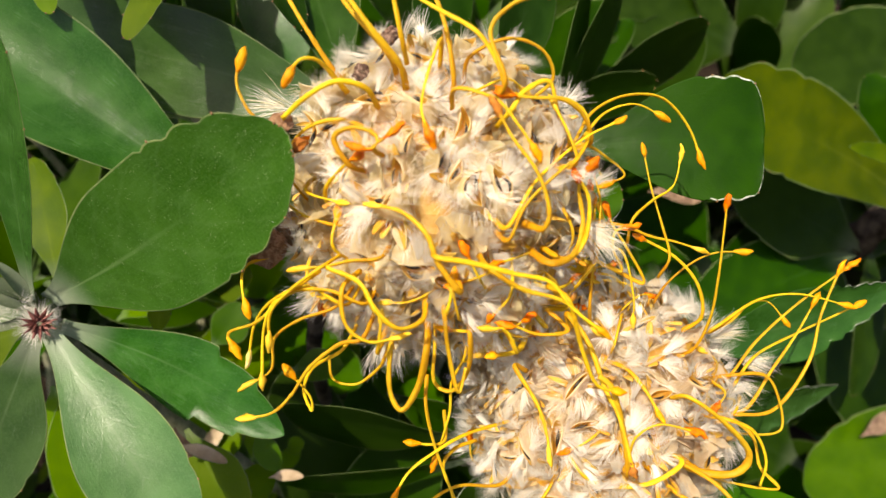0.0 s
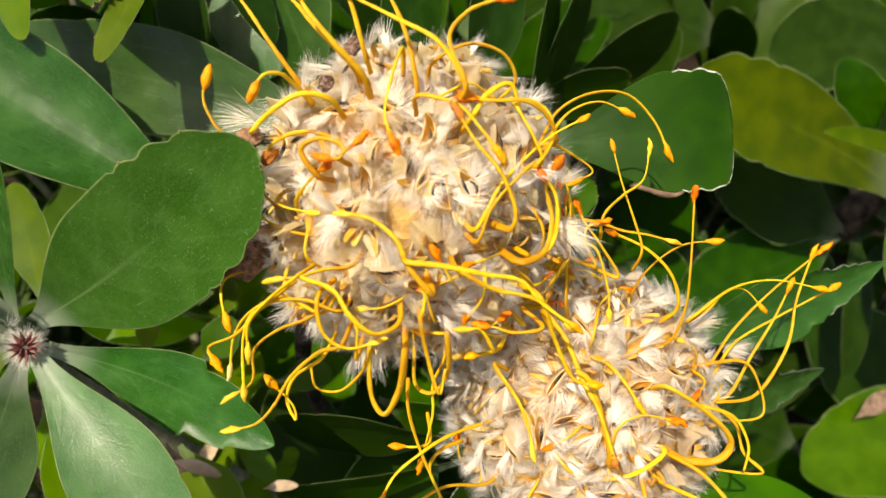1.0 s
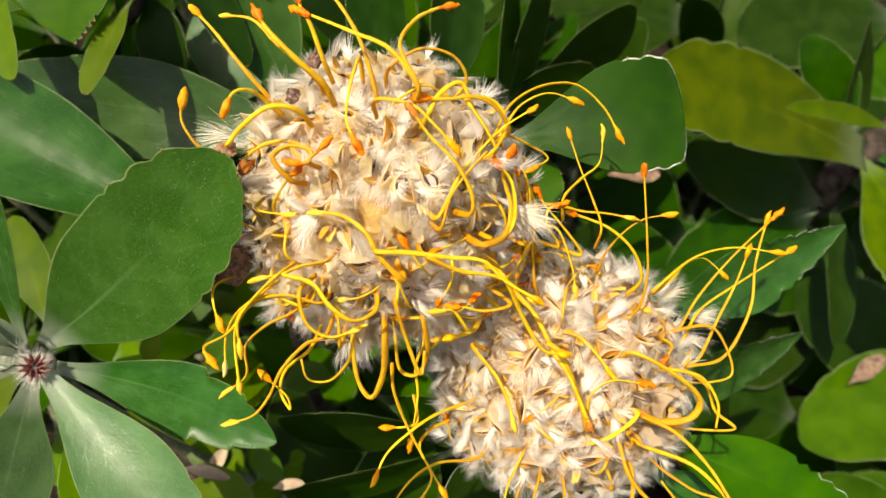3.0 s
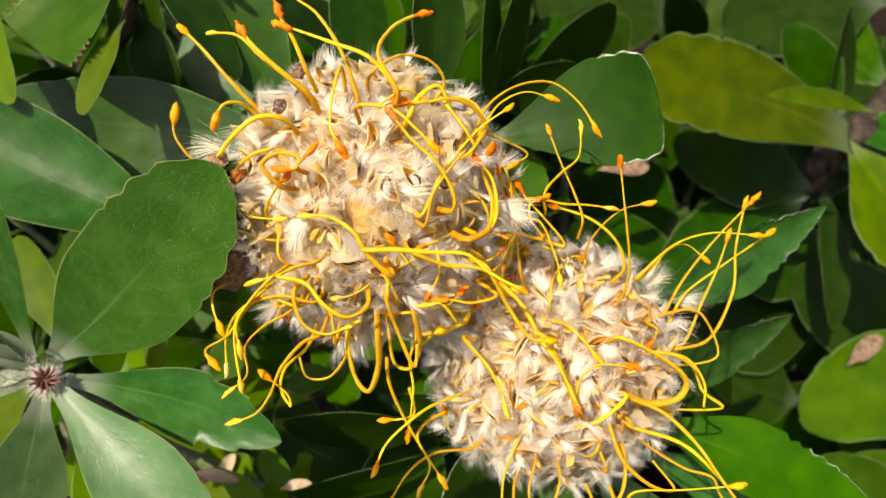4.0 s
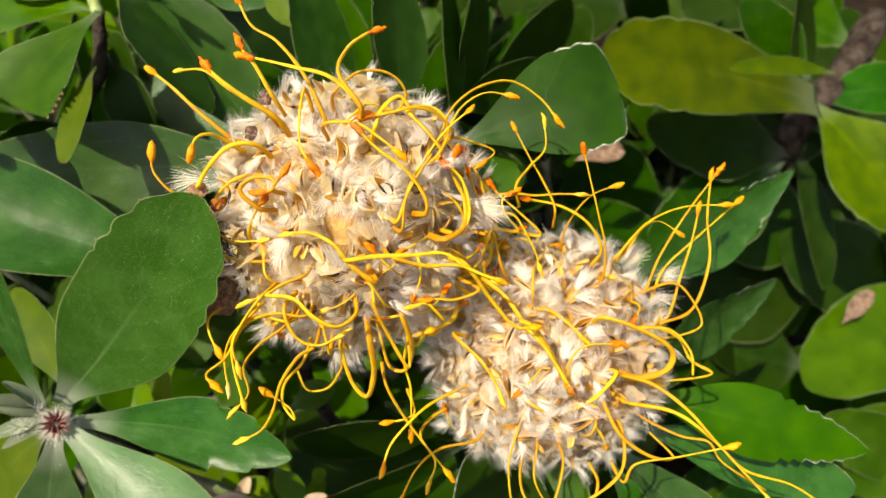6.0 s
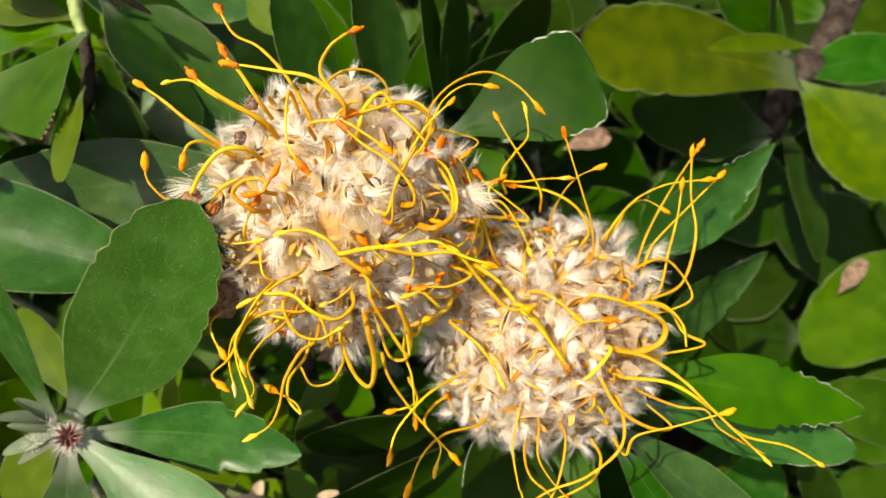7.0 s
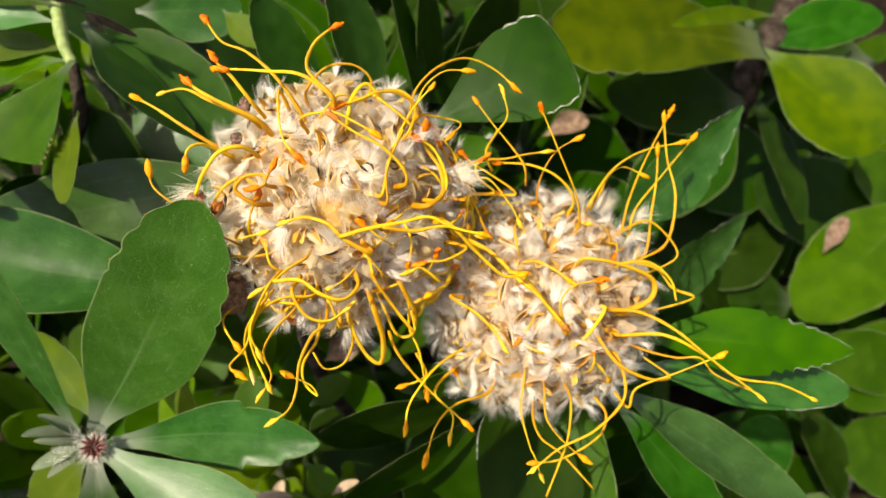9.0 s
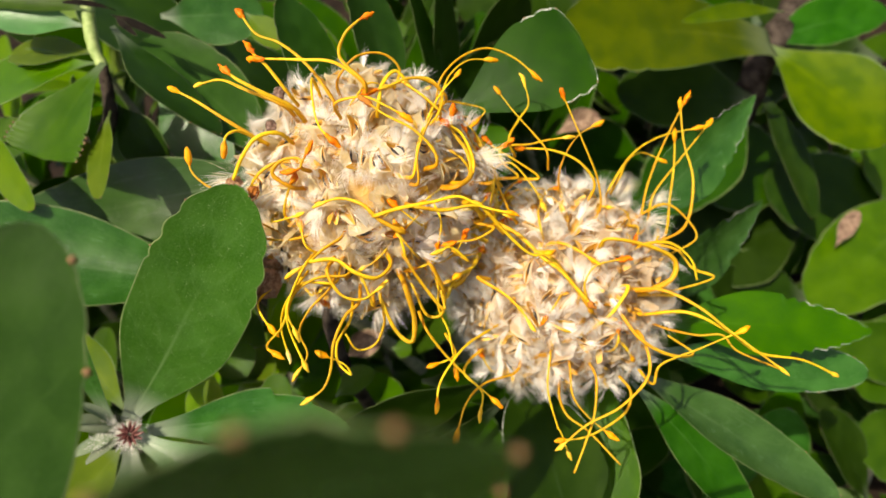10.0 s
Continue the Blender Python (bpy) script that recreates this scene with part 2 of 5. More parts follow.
def local(parent, p):
    return (Vector(p) - Vector(parent["foot"])) * CM


def spline(points, steps):
    """A smooth line through the points."""
    pts = [2 * points[0] - points[1], *points, 2 * points[-1] - points[-2]]
    line = []
    for i in range(1, len(pts) - 2):
        a, b, c, d = pts[i - 1:i + 3]
        for k in range(steps):
            s = k / steps
            line.append(0.5 * (2 * b + (c - a) * s + (2 * a - 5 * b + 4 * c - d) * s * s + (3 * b - a - 3 * c + d) * s ** 3))
    return line + [points[-1]]


def tube(line, radii, sides=8, flat=1.0):
    """Verts, faces and uvs of a closed tube along a line, its width by its own radius at each step."""
    verts, faces, uvs = [], [], []
    side = None
    count = len(line)
    for i, p in enumerate(line):
        way = (line[min(i + 1, count - 1)] - line[max(i - 1, 0)]).normalized()
        if side is None:
            side = way.orthogonal().normalized()
        side = (side - way * side.dot(way)).normalized()
        other = way.cross(side)
        for k in range(sides):
            a = 2 * math.pi * k / sides
            verts.append(p + radii[i] * (side * math.cos(a) + other * math.sin(a) * flat))
            uvs.append((i / (count - 1), k / sides))
    for i in range(count - 1):
        for k in range(sides):
            a, b = i * sides + k, i * sides + (k + 1) % sides
            faces.append((a, b, b + sides, a + sides))
    faces.append(tuple(range(sides))[::-1])
    faces.append(tuple(range((count - 1) * sides, count * sides)))
    return verts, faces, uvs


def leaf_mesh(length, width, bow, cup, peak, e, teeth, th, wave, rim, seed, rows=30, neck=0.08, pw=0.5, cut=0.06):
    """A blade along +y that faces +z: narrow foot, broad shoulder, toothed blunt end, a thickness and a pale margin."""
    rnd = random.Random(seed)
    cols = (-1, -0.975, -0.8, -0.55, -0.28, 0, 0.28, 0.55, 0.8, 0.975, 1)
    ph, ph2 = rnd.uniform(0, 6), rnd.uniform(0, 6)
    skew = rnd.uniform(-0.03, 0.03) * length
    verts, uvs, tips = [], [], []
    for layer in (0, 1):
        for i in range(rows + 1):
            u = 1 - (1 - i / rows) ** 1.5
            if u < peak:
                s = u / peak
                g = neck + (1 - neck) * s * s * (3 - 2 * s)
            else:
                g = max(0.02 if pw < 0.6 else 0.004, 1 - ((u - peak) / (1 - peak)) ** e) ** pw
            h = 0.5 * width * g
            bite = 0.0
            first = 0.70 if pw < 0.7 else 0.62
            if teeth and u > first and i < rows:
                bite = abs(math.sin((u - first) / (1 - first) * math.pi * teeth * 0.5))
                if pw >= 0.7:
                    bite = ((u - first) / (1 - first) * teeth) % 1.0
            for v in cols:
                edge = abs(v)
                hh = h * (1 - (cut if pw < 0.7 else 0.20) * (1 - bite) * (u > first) * (edge > 0.9) * bool(teeth))
                x = v * hh + skew * math.sin(math.pi * u)
                y = u * length
                z = bow * length * 4 * u * (1 - u) + cup * v * v * h
                z += wave * width * edge ** 2 * math.sin(7 * u + ph + (1.3 if v > 0 else 0)) * g
                z += 0.02 * width * math.sin(3.2 * u + ph2) * v
                z -= 0.012 * width * math.exp(-(v * 9) ** 2)
                if layer:
                    z -= th * (0.35 + 0.65 * (1 - edge ** 4)) + 0.05 * math.exp(-(v * 8) ** 2) * (1 - u)
                verts.append((x * CM, y * CM, z * CM))
                uvs.append((u, 0.5 + 0.5 * v))
                if not layer and edge == 1 and bite > 0.97 and pw < 0.7:
                    tips.append(Vector(verts[-1]))
    n, faces, slots = len(cols), [], []
    total = (rows + 1) * n
    for layer in (0, 1):
        for i in range(rows):
            for k in range(n - 1):
                a = layer * total + i * n + k
                f = (a, a + 1, a + n + 1, a + n)
                faces.append(f if not layer else f[::-1])
                slots.append(1 if k in (0, n - 2) and i > (0.55 * rows if rim else 0) else 0)
    for i in range(rows):
        for k in (0, n - 1):
            a, b = i * n + k, (i + 1) * n + k
            f = (a, b, b + total, a + total)
            faces.append(f if k == 0 else f[::-1])
            slots.append(1 if i > (0.55 * rows if rim else 0) else 0)
    for k in range(n - 1):
        a = rows * n + k
        faces.append((a, a + 1, a + 1 + total, a + total))
        slots.append(1)
        faces.append((k + 1, k, k + total, k + 1 + total))
        slots.append(1)
    return verts, faces, slots, uvs, tips


def knob(verts, faces, centre, r, stretch=Vector((0, 0, 0))):
    """Adds a small eight-sided lump to a mesh in the making."""
    base = len(verts)
    for dx, dy, dz in ((1, 0, 0), (-1, 0, 0), (0, 1, 0), (0, -1, 0), (0, 0, 1), (0, 0, -1)):
        verts.append(centre + Vector((dx, dy, dz)) * r)
    for f in ((0, 2, 4), (2, 1, 4), (1, 3, 4), (3, 0, 4), (2, 0, 5), (1, 2, 5), (3, 1, 5), (0, 3, 5)):
        faces.append(tuple(base + i for i in f))


leaf_count = [0]
tv, tf = [], []
knob(tv, tf, Vector((0, 0, 0)), 0.00045)
TOOTH_MESH = mesh_of("tooth", tv, tf, [TOOTH])


def leaf(shoot, base, tip, width, mat, bow=0.03, cup=0.1, peak=0.6, e=2.4, teeth=4, th=0.035, wave=0.012, rim=0, face=(0, -1, 0.15), label="", rows=30, ts=1.0, neck=0.08, pw=0.5, cut=0.06):
    """One leaf of a shoot, from its foot to its apex, both in centimetres along the bush's axes."""
    leaf_count[0] += 1
    a, b = local(shoot, base), local(shoot, tip)
    way = (b - a).normalized()
    out = Vector(face)
    out = (out - way * out.dot(way)).normalized()
    m = Matrix((way.cross(out), way, out)).transposed().to_4x4()
    m.translation = a
    verts, faces, slots, uvs, tips = leaf_mesh((b - a).length / CM, width, bow, cup, peak, e, teeth, th, wave, rim, leaf_count[0], rows if pw < 0.7 and cut < 0.1 else 60, neck, pw, cut)
    ob = part("leaf", mesh_of("leaf", verts, faces, [LEAF[mat], RIM if rim else MARGIN], slots, uvs), shoot, label, m)
    if tips:
        for p in tips:
            part("tooth", TOOTH_MESH, ob, "", Matrix.Translation(p) @ Matrix.Scale(ts, 4))
    return ob


def stem(shoot, points, r0, r1, mat, name="stem", label=""):
    line = spline([local(shoot, p) for p in points], 8)
    k = len(line) - 1
    rnd = random.Random(len(points) + int(r0 * 100))
    radii = [CM * (r0 + (r1 - r0) * i / k) * rnd.uniform(0.9, 1.12) for i in range(k + 1)]
    v, f, uv = tube(line, radii, 10)
    return part(name, mesh_of(name, v, f, [mat], None, uv), shoot, label)


# ---------- ground ----------
def ground():
    verts, faces = [], []
    steps = 48
    span = [(-1 + 2 * i / steps) for i in range(steps + 1)]
    for a in span:
        for b in span:
            x, y = 2500 * a * abs(a) ** 5, 2500 * b * abs(b) ** 5
            near = math.exp(-(x * x + y * y) / 9)
            verts.append((x, y + 0.5, 0.03 * near * noise.noise((x * 4, y * 4, 0))))
    n = steps + 1
    for i in range(steps):
        for k in range(steps):
            a = i * n + k
            faces.append((a, a + n, a + n + 1, a + 1))
    ob = new("ground", mesh_of("ground", verts, faces, [SOIL]))
    return tagged(ob, "dark soil under the shrub with dry leaf litter", "ground", "", "structure")


ground()

# ---------- leafy shoots of the shrub ----------
shoot_fore = thing("leafy_shoot", (-13.57, 22.00, -2.45), "leafy shoot tip with blue-green leaves round a red bud", "shoot", "shoots of the shrub")
shoot_left = thing("leafy_shoot", (-6.41, 26.00, 4.42), "shoot with broad glossy blue-green leaves under a seed head", "shoot", "shoots of the shrub")
shoot_upper = thing("leafy_shoot", (-8.50, 24.00, 13.47), "sunlit shoot with bright green notched leaves", "shoot", "shoots of the shrub")
shoot_behind = thing("leafy_shoot", (2.23, 27.00, 3.56), "shoot with broad dark green leaves behind a seed head", "shoot", "shoots of the shrub")
shoot_rightb = thing("leafy_shoot", (32.36, 47.00, 2.94), "woody shoot with yellow-green leaves on a grey branch", "shoot", "shoots of the shrub")
shoot_lower = thing("leafy_shoot", (6.66, 27.00, -8.81), "shoot with long pointed leaves under a seed head", "shoot", "shoots of the shrub")
shoot_side = thing("leafy_shoot", (37.14, 50.00, -21.68), "shoot with bright green leaves at the shrub's edge", "shoot", "shoots of the shrub")
shoot_near = thing("leafy_shoot", (-6.92, 6.00, -8.27), "shoot tip with dark leaves in front of the rest", "shoot", "shoots of the shrub")

leaf(shoot_fore, (-13.73, 22.90, -1.77), (-3.35, 14.10, 2.41), 4.0, 'matte', neck=.17, bow=.02, cup=.1, peak=.53, e=3.1, teeth=7, cut=.10, th=.05, face=(0, -1, -.35))
leaf(shoot_fore, (-12.68, 21.80, -2.55), (-5.26, 21.70, -6.15), 2.9, 'glauc', neck=.19, bow=-.05, cup=.12, peak=.6, e=1.65, pw=.76, teeth=2, face=(.3, -.8, -.3))
leaf(shoot_fore, (-12.88, 21.40, -2.65), (-7.75, 20.50, -9.67), 3.0, 'pale', neck=.19, bow=.04, cup=.26, peak=.58, e=2.1, teeth=4, face=(.1, -.9, .42))
leaf(shoot_fore, (-13.47, 21.60, -2.88), (-15.40, 21.00, -8.75), 2.9, 'glauc', neck=.19, bow=.03, cup=.1, peak=.55, e=2.2, teeth=4, face=(.4, -.8, .2))
leaf(shoot_fore, (-14.20, 22.60, -1.73), (-11.66, 17.00, 5.80), 2.0, 'glauc', neck=.19, bow=.02, cup=.08, peak=.62, e=2.6, teeth=6, face=(-.1, -1, .35))
leaf(shoot_fore, (-13.48, 21.60, -1.83), (-14.57, 20.00, -0.86), 0.7, 'hairy', bow=.05, cup=.4, peak=.5, e=1.8, teeth=0, face=(.2, -.6, .7))
leaf(shoot_fore, (-13.45, 21.60, -1.98), (-14.05, 20.50, -0.39), 0.5, 'hairy', bow=.05, cup=.3, peak=.5, e=1.8, teeth=0, face=(.2, -.6, .7))
leaf(shoot_fore, (-13.46, 21.40, -2.03), (-14.46, 20.30, -1.22), 0.4, 'hairy', bow=.08, cup=.5, peak=.5, e=1.6, teeth=0, face=(.3, -.8, .4))
leaf(shoot_fore, (-13.60, 21.60, -2.33), (-14.66, 20.50, -2.67), 0.5, 'hairy', bow=.06, cup=.4, peak=.5, e=1.6, teeth=0, face=(.2, -.8, .5))
leaf(shoot_fore, (-13.54, 21.60, -2.13), (-15.07, 20.50, -2.13), 0.6, 'hairy', bow=.03, cup=.3, peak=.5, e=1.8, teeth=0, face=(.2, -.8, .3))
leaf(shoot_fore, (-14.15, 22.40, -2.69), (-18.13, 24.00, -4.38), 2.7, 'lime', bow=.03, cup=.1, peak=.5, e=2, teeth=3)
leaf(shoot_left, (-7.02, 25.00, 0.81), (-18.79, 22.00, 9.28), 4.5, 'glauc', bow=-.02, cup=.4, peak=.62, e=2.6, teeth=5, face=(.1, -.95, .25))
leaf(shoot_left, (-2.40, 25.50, 5.07), (-17.82, 27.00, 9.47), 4.1, 'glauc', bow=.04, cup=.1, peak=.5, e=1.6, teeth=2, face=(.15, -.8, -.25))
leaf(shoot_left, (-7.74, 24.80, 15.28), (-5.24, 23.70, 7.90), 2.8, 'dark', bow=-.03, cup=.1, peak=.5, e=2.0, teeth=5, face=(.8, -.5, -.4))
leaf(shoot_left, (-3.36, 24.50, 5.27), (-6.70, 26.00, 14.73), 3.9, 'rich', bow=-.02, cup=.14, peak=.6, e=2.4, teeth=4, face=(.4, -.7, -.3))
leaf(shoot_upper, (-8.63, 24.20, 13.50), (-12.34, 22.90, 10.05), 4.7, 'mid', bow=.05, cup=.15, peak=.88, e=10, teeth=12, cut=.12, ts=1.6, face=(-.1, -1, .35))
leaf(shoot_upper, (-9.01, 24.80, 13.94), (-16.06, 26.50, 15.95), 3.3, 'fresh', bow=.05, cup=.12, peak=.6, e=2.6, teeth=7, cut=.12, face=(.1, -.9, .4))
leaf(shoot_upper, (-8.90, 25.20, 14.57), (-13.08, 26.00, 16.99), 2.2, 'lime', bow=.03, cup=.1, peak=.6, e=2.4, teeth=4, face=(0, -.8, .6))
leaf(shoot_upper, (-8.99, 23.20, 10.86), (-10.28, 21.30, 6.80), 1.35, 'lime', bow=.03, cup=.1, peak=.5, e=2.2, teeth=3, face=(-.2, -.9, .4))
leaf(shoot_upper, (-9.51, 26.00, 12.53), (-8.85, 26.40, 8.36), 2.6, 'dark', bow=.03, cup=.1, peak=.5, e=2.2, teeth=3, face=(-.4, -1, 0))
leaf(shoot_upper, (-6.14, 28.00, 16.60), (-1.35, 29.00, 14.83), 3.1, 'glauc', bow=.03, cup=.1, peak=.5, e=2.2, teeth=3, face=(.5, -.6, -.45))
# broad dark leaf added to cover sunlit ground where only shade belongs
leaf(shoot_upper, (-10.49, 30.00, 22.61), (-6.49, 31.00, 14.67), 6.6, 'dark', bow=.03, cup=.1, peak=.5, e=2.2, teeth=3, face=(.85, -.45, -.45))
leaf(shoot_upper, (-8.21, 29.00, 13.76), (-6.56, 29.00, 8.14), 3.2, 'glauc', bow=.03, cup=.1, peak=.5, e=2.2, teeth=3)
leaf(shoot_upper, (-8.79, 24.60, 15.72), (-12.68, 24.00, 18.22), 1.9, 'pale', bow=.05, cup=.2, peak=.5, e=2.2, teeth=3)
leaf(shoot_upper, (-8.06, 24.40, 16.01), (-12.60, 24.00, 18.66), 1.0, 'mid', bow=.05, cup=.2, peak=.5, e=2.2, teeth=3)
leaf(shoot_upper, (-19.34, 27.00, 14.31), (-13.39, 25.50, 12.54), 2.4, 'mid', bow=.03, cup=.1, peak=.6, e=2.4, teeth=4)
leaf(shoot_upper, (-14.59, 24.00, 14.13), (-13.54, 22.60, 8.11), 1.5, 'lime', bow=.03, cup=.1, peak=.55, e=2.4, teeth=3, face=(-.26, -.8, .54))
leaf(shoot_behind, (-0.60, 25.00, 5.05), (0.10, 23.50, 12.21), 3.0, 'rich', bow=.03, cup=.08, peak=.55, e=2.8, teeth=6, face=(.7, -.7, -.25))
leaf(shoot_behind, (1.95, 25.50, 5.12), (3.63, 24.50, 12.34), 3.3, 'rich', bow=.03, cup=.1, peak=.55, e=2.4, teeth=4, face=(.7, -.7, -.35))
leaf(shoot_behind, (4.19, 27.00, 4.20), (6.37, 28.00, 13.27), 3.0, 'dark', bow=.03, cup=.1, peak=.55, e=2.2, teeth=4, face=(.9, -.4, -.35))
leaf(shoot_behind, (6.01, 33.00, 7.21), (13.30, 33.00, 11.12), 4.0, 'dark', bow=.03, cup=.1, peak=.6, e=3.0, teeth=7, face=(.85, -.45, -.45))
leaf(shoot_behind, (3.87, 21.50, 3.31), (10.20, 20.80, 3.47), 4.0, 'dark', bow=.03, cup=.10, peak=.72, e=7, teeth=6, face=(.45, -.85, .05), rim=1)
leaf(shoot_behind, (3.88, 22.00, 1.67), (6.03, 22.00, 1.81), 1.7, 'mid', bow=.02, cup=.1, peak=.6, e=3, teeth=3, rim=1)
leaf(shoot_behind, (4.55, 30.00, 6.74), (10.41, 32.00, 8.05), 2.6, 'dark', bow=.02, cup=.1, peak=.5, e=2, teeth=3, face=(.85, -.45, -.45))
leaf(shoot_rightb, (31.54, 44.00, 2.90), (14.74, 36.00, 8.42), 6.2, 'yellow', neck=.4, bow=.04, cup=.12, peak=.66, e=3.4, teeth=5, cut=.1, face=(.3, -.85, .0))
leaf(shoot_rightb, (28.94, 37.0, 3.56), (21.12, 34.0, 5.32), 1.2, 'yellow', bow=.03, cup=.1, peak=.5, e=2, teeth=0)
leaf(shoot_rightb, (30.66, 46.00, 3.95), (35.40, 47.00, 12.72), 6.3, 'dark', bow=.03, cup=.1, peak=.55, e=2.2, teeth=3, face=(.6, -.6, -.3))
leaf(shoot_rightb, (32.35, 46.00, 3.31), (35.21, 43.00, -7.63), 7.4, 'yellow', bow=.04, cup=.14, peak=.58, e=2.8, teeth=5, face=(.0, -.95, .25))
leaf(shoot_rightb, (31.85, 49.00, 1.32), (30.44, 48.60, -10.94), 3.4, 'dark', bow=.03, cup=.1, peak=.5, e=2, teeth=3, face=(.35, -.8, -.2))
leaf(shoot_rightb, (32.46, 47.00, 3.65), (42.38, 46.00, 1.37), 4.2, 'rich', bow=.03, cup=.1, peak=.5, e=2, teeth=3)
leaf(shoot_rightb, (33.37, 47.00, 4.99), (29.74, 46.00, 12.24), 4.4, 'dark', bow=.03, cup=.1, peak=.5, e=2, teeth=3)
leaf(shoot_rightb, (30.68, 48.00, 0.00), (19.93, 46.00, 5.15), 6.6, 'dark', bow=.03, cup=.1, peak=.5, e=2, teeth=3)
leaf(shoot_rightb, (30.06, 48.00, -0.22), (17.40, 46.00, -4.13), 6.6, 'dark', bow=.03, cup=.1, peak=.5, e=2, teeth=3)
leaf(shoot_lower, (9.29, 26.00, -4.02), (17.89, 25.20, -1.24), 3.3, 'glauc', bow=.03, cup=.14, peak=.5, e=1.35, pw=.85, teeth=6, face=(.6, -.75, -.1), rim=1)
leaf(shoot_lower, (9.32, 30.00, -8.87), (18.10, 30.00, -6.24), 3.5, 'glauc', bow=.03, cup=.14, peak=.5, e=1.4, pw=.8, teeth=4, face=(.5, -.7, -.35), rim=1)
leaf(shoot_lower, (8.05, 24.00, -8.02), (16.04, 22.90, -12.59), 2.9, 'mid', bow=.03, cup=.14, peak=.5, e=1.8, pw=.8, teeth=7, face=(0, -.9, .4), rim=1)
leaf(shoot_lower, (7.69, 25.00, -9.42), (15.89, 24.60, -14.71), 2.5, 'glauc', bow=.0, cup=.1, peak=.55, e=1.9, teeth=4, face=(.3, -.8, -.1), rim=1)
leaf(shoot_lower, (6.39, 25.00, -9.50), (11.83, 24.00, -18.65), 2.7, 'glauc', bow=.02, cup=.25, peak=.5, e=1.8, teeth=3, face=(.5, -.75, .05))
leaf(shoot_lower, (6.23, 24.50, -10.14), (8.16, 24.50, -18.47), 2.2, 'rich', bow=.02, cup=.2, peak=.5, e=1.8, teeth=3, face=(.3, -.8, -.3))
leaf(shoot_lower, (0.50, 22.50, -15.19), (1.89, 24.50, -8.39), 4.6, 'dark', bow=.06, cup=.14, peak=.45, e=2.2, teeth=0, face=(.3, -1, -.2), rim=1)
leaf(shoot_lower, (2.67, 24.00, -16.71), (5.02, 26.00, -9.32), 3.0, 'mid', bow=.06, cup=.14, peak=.45, e=2.2, teeth=0, face=(-.3, -1, .3))
# dark green leaves; the colour stands for the shade below the heads
leaf(shoot_lower, (1.23, 27.00, -7.75), (-6.82, 28.00, -6.90), 4.4, 'dark', bow=.03, cup=.1, peak=.55, e=2.2, teeth=4, face=(.6, -.5, -.6))
leaf(shoot_lower, (0.99, 28.00, -9.03), (-7.33, 29.00, -10.31), 4.2, 'dark', bow=.03, cup=.1, peak=.55, e=2.2, teeth=4, face=(.5, -.5, -.6))
leaf(shoot_lower, (-2.57, 30.00, -6.55), (2.71, 28.00, -8.63), 3.4, 'dark', bow=.03, cup=.1, peak=.55, e=2.2, teeth=4, face=(.3, -.7, -.6))
# no leaf of its own: a dry blade laid over the next leaf's dead patch
leaf(shoot_side, (30.00, 47.10, -13.50), (33.60, 48.00, -12.00), 1.4, 'dry', bow=.02, cup=.1, peak=.5, e=2.2, teeth=0)
leaf(shoot_side, (44.07, 52.00, -14.03), (25.48, 46.00, -16.97), 7.6, 'fresh', bow=.04, cup=.14, peak=.55, e=2.2, teeth=4, face=(-.2, -.9, .5))
leaf(shoot_side, (35.86, 48.00, -20.96), (24.69, 44.00, -23.68), 6.1, 'mid', bow=.04, cup=.14, peak=.55, e=2.2, teeth=6, face=(-.2, -.9, .5))
leaf(shoot_side, (46.93, 57.00, -18.49), (41.48, 56.00, -9.08), 6.3, 'mid', bow=.04, cup=.14, peak=.55, e=2.2, teeth=4)
leaf(shoot_side, (32.23, 46.00, -25.77), (23.82, 43.00, -18.64), 4.6, 'mid', bow=.04, cup=.14, peak=.55, e=2.4, teeth=6)
leaf(shoot_side, (30.02, 48.00, -32.39), (23.71, 46.00, -26.48), 6.2, 'mid', bow=.04, cup=.14, peak=.55, e=2.2, teeth=4)
leaf(shoot_side, (22.03, 46.00, -31.71), (21.34, 44.00, -23.02), 4.7, 'dark', bow=.04, cup=.14, peak=.55, e=2.2, teeth=4, face=(.5, -.7, -.4))
leaf(shoot_upper, (-2.02, 27.00, 14.21), (-0.93, 27.00, 11.73), 1.4, 'lime', bow=.03, cup=.1, peak=.5, e=2.2, teeth=4, face=(-.26, -.8, .54))
leaf(shoot_upper, (-7.24, 23.60, 15.07), (-5.33, 23.00, 12.61), 0.4, 'husk', bow=.1, cup=.4, peak=.5, e=2.2, teeth=0)
leaf(shoot_upper, (-6.94, 23.60, 15.15), (-8.76, 23.00, 16.18), 0.3, 'husk', bow=.1, cup=.4, peak=.5, e=2.2, teeth=0)
leaf(shoot_upper, (-7.00, 23.40, 14.73), (-6.34, 22.60, 13.07), 0.3, 'husk', bow=.1, cup=.4, peak=.5, e=2.2, teeth=0)
leaf(shoot_fore, (-14.88, 26.00, -4.46), (-14.70, 28.00, -12.53), 3.0, 'lime', bow=.03, cup=.1, peak=.5, e=2.2, teeth=4)
leaf(shoot_fore, (-14.74, 25.00, -1.27), (-16.34, 26.00, 3.61), 1.8, 'yellow', bow=.03, cup=.1, peak=.5, e=2.2, teeth=4)
leaf(shoot_fore, (-10.24, 25.00, -6.80), (-10.03, 26.00, -8.25), 0.9, 'dry', bow=.06, cup=.3, peak=.5, e=2.2, teeth=0)
leaf(shoot_behind, (12.52, 40.00, 3.50), (15.82, 40.00, 3.25), 1.7, 'dry', bow=.06, cup=.6, wave=.14, peak=.5, e=2.2, teeth=0)
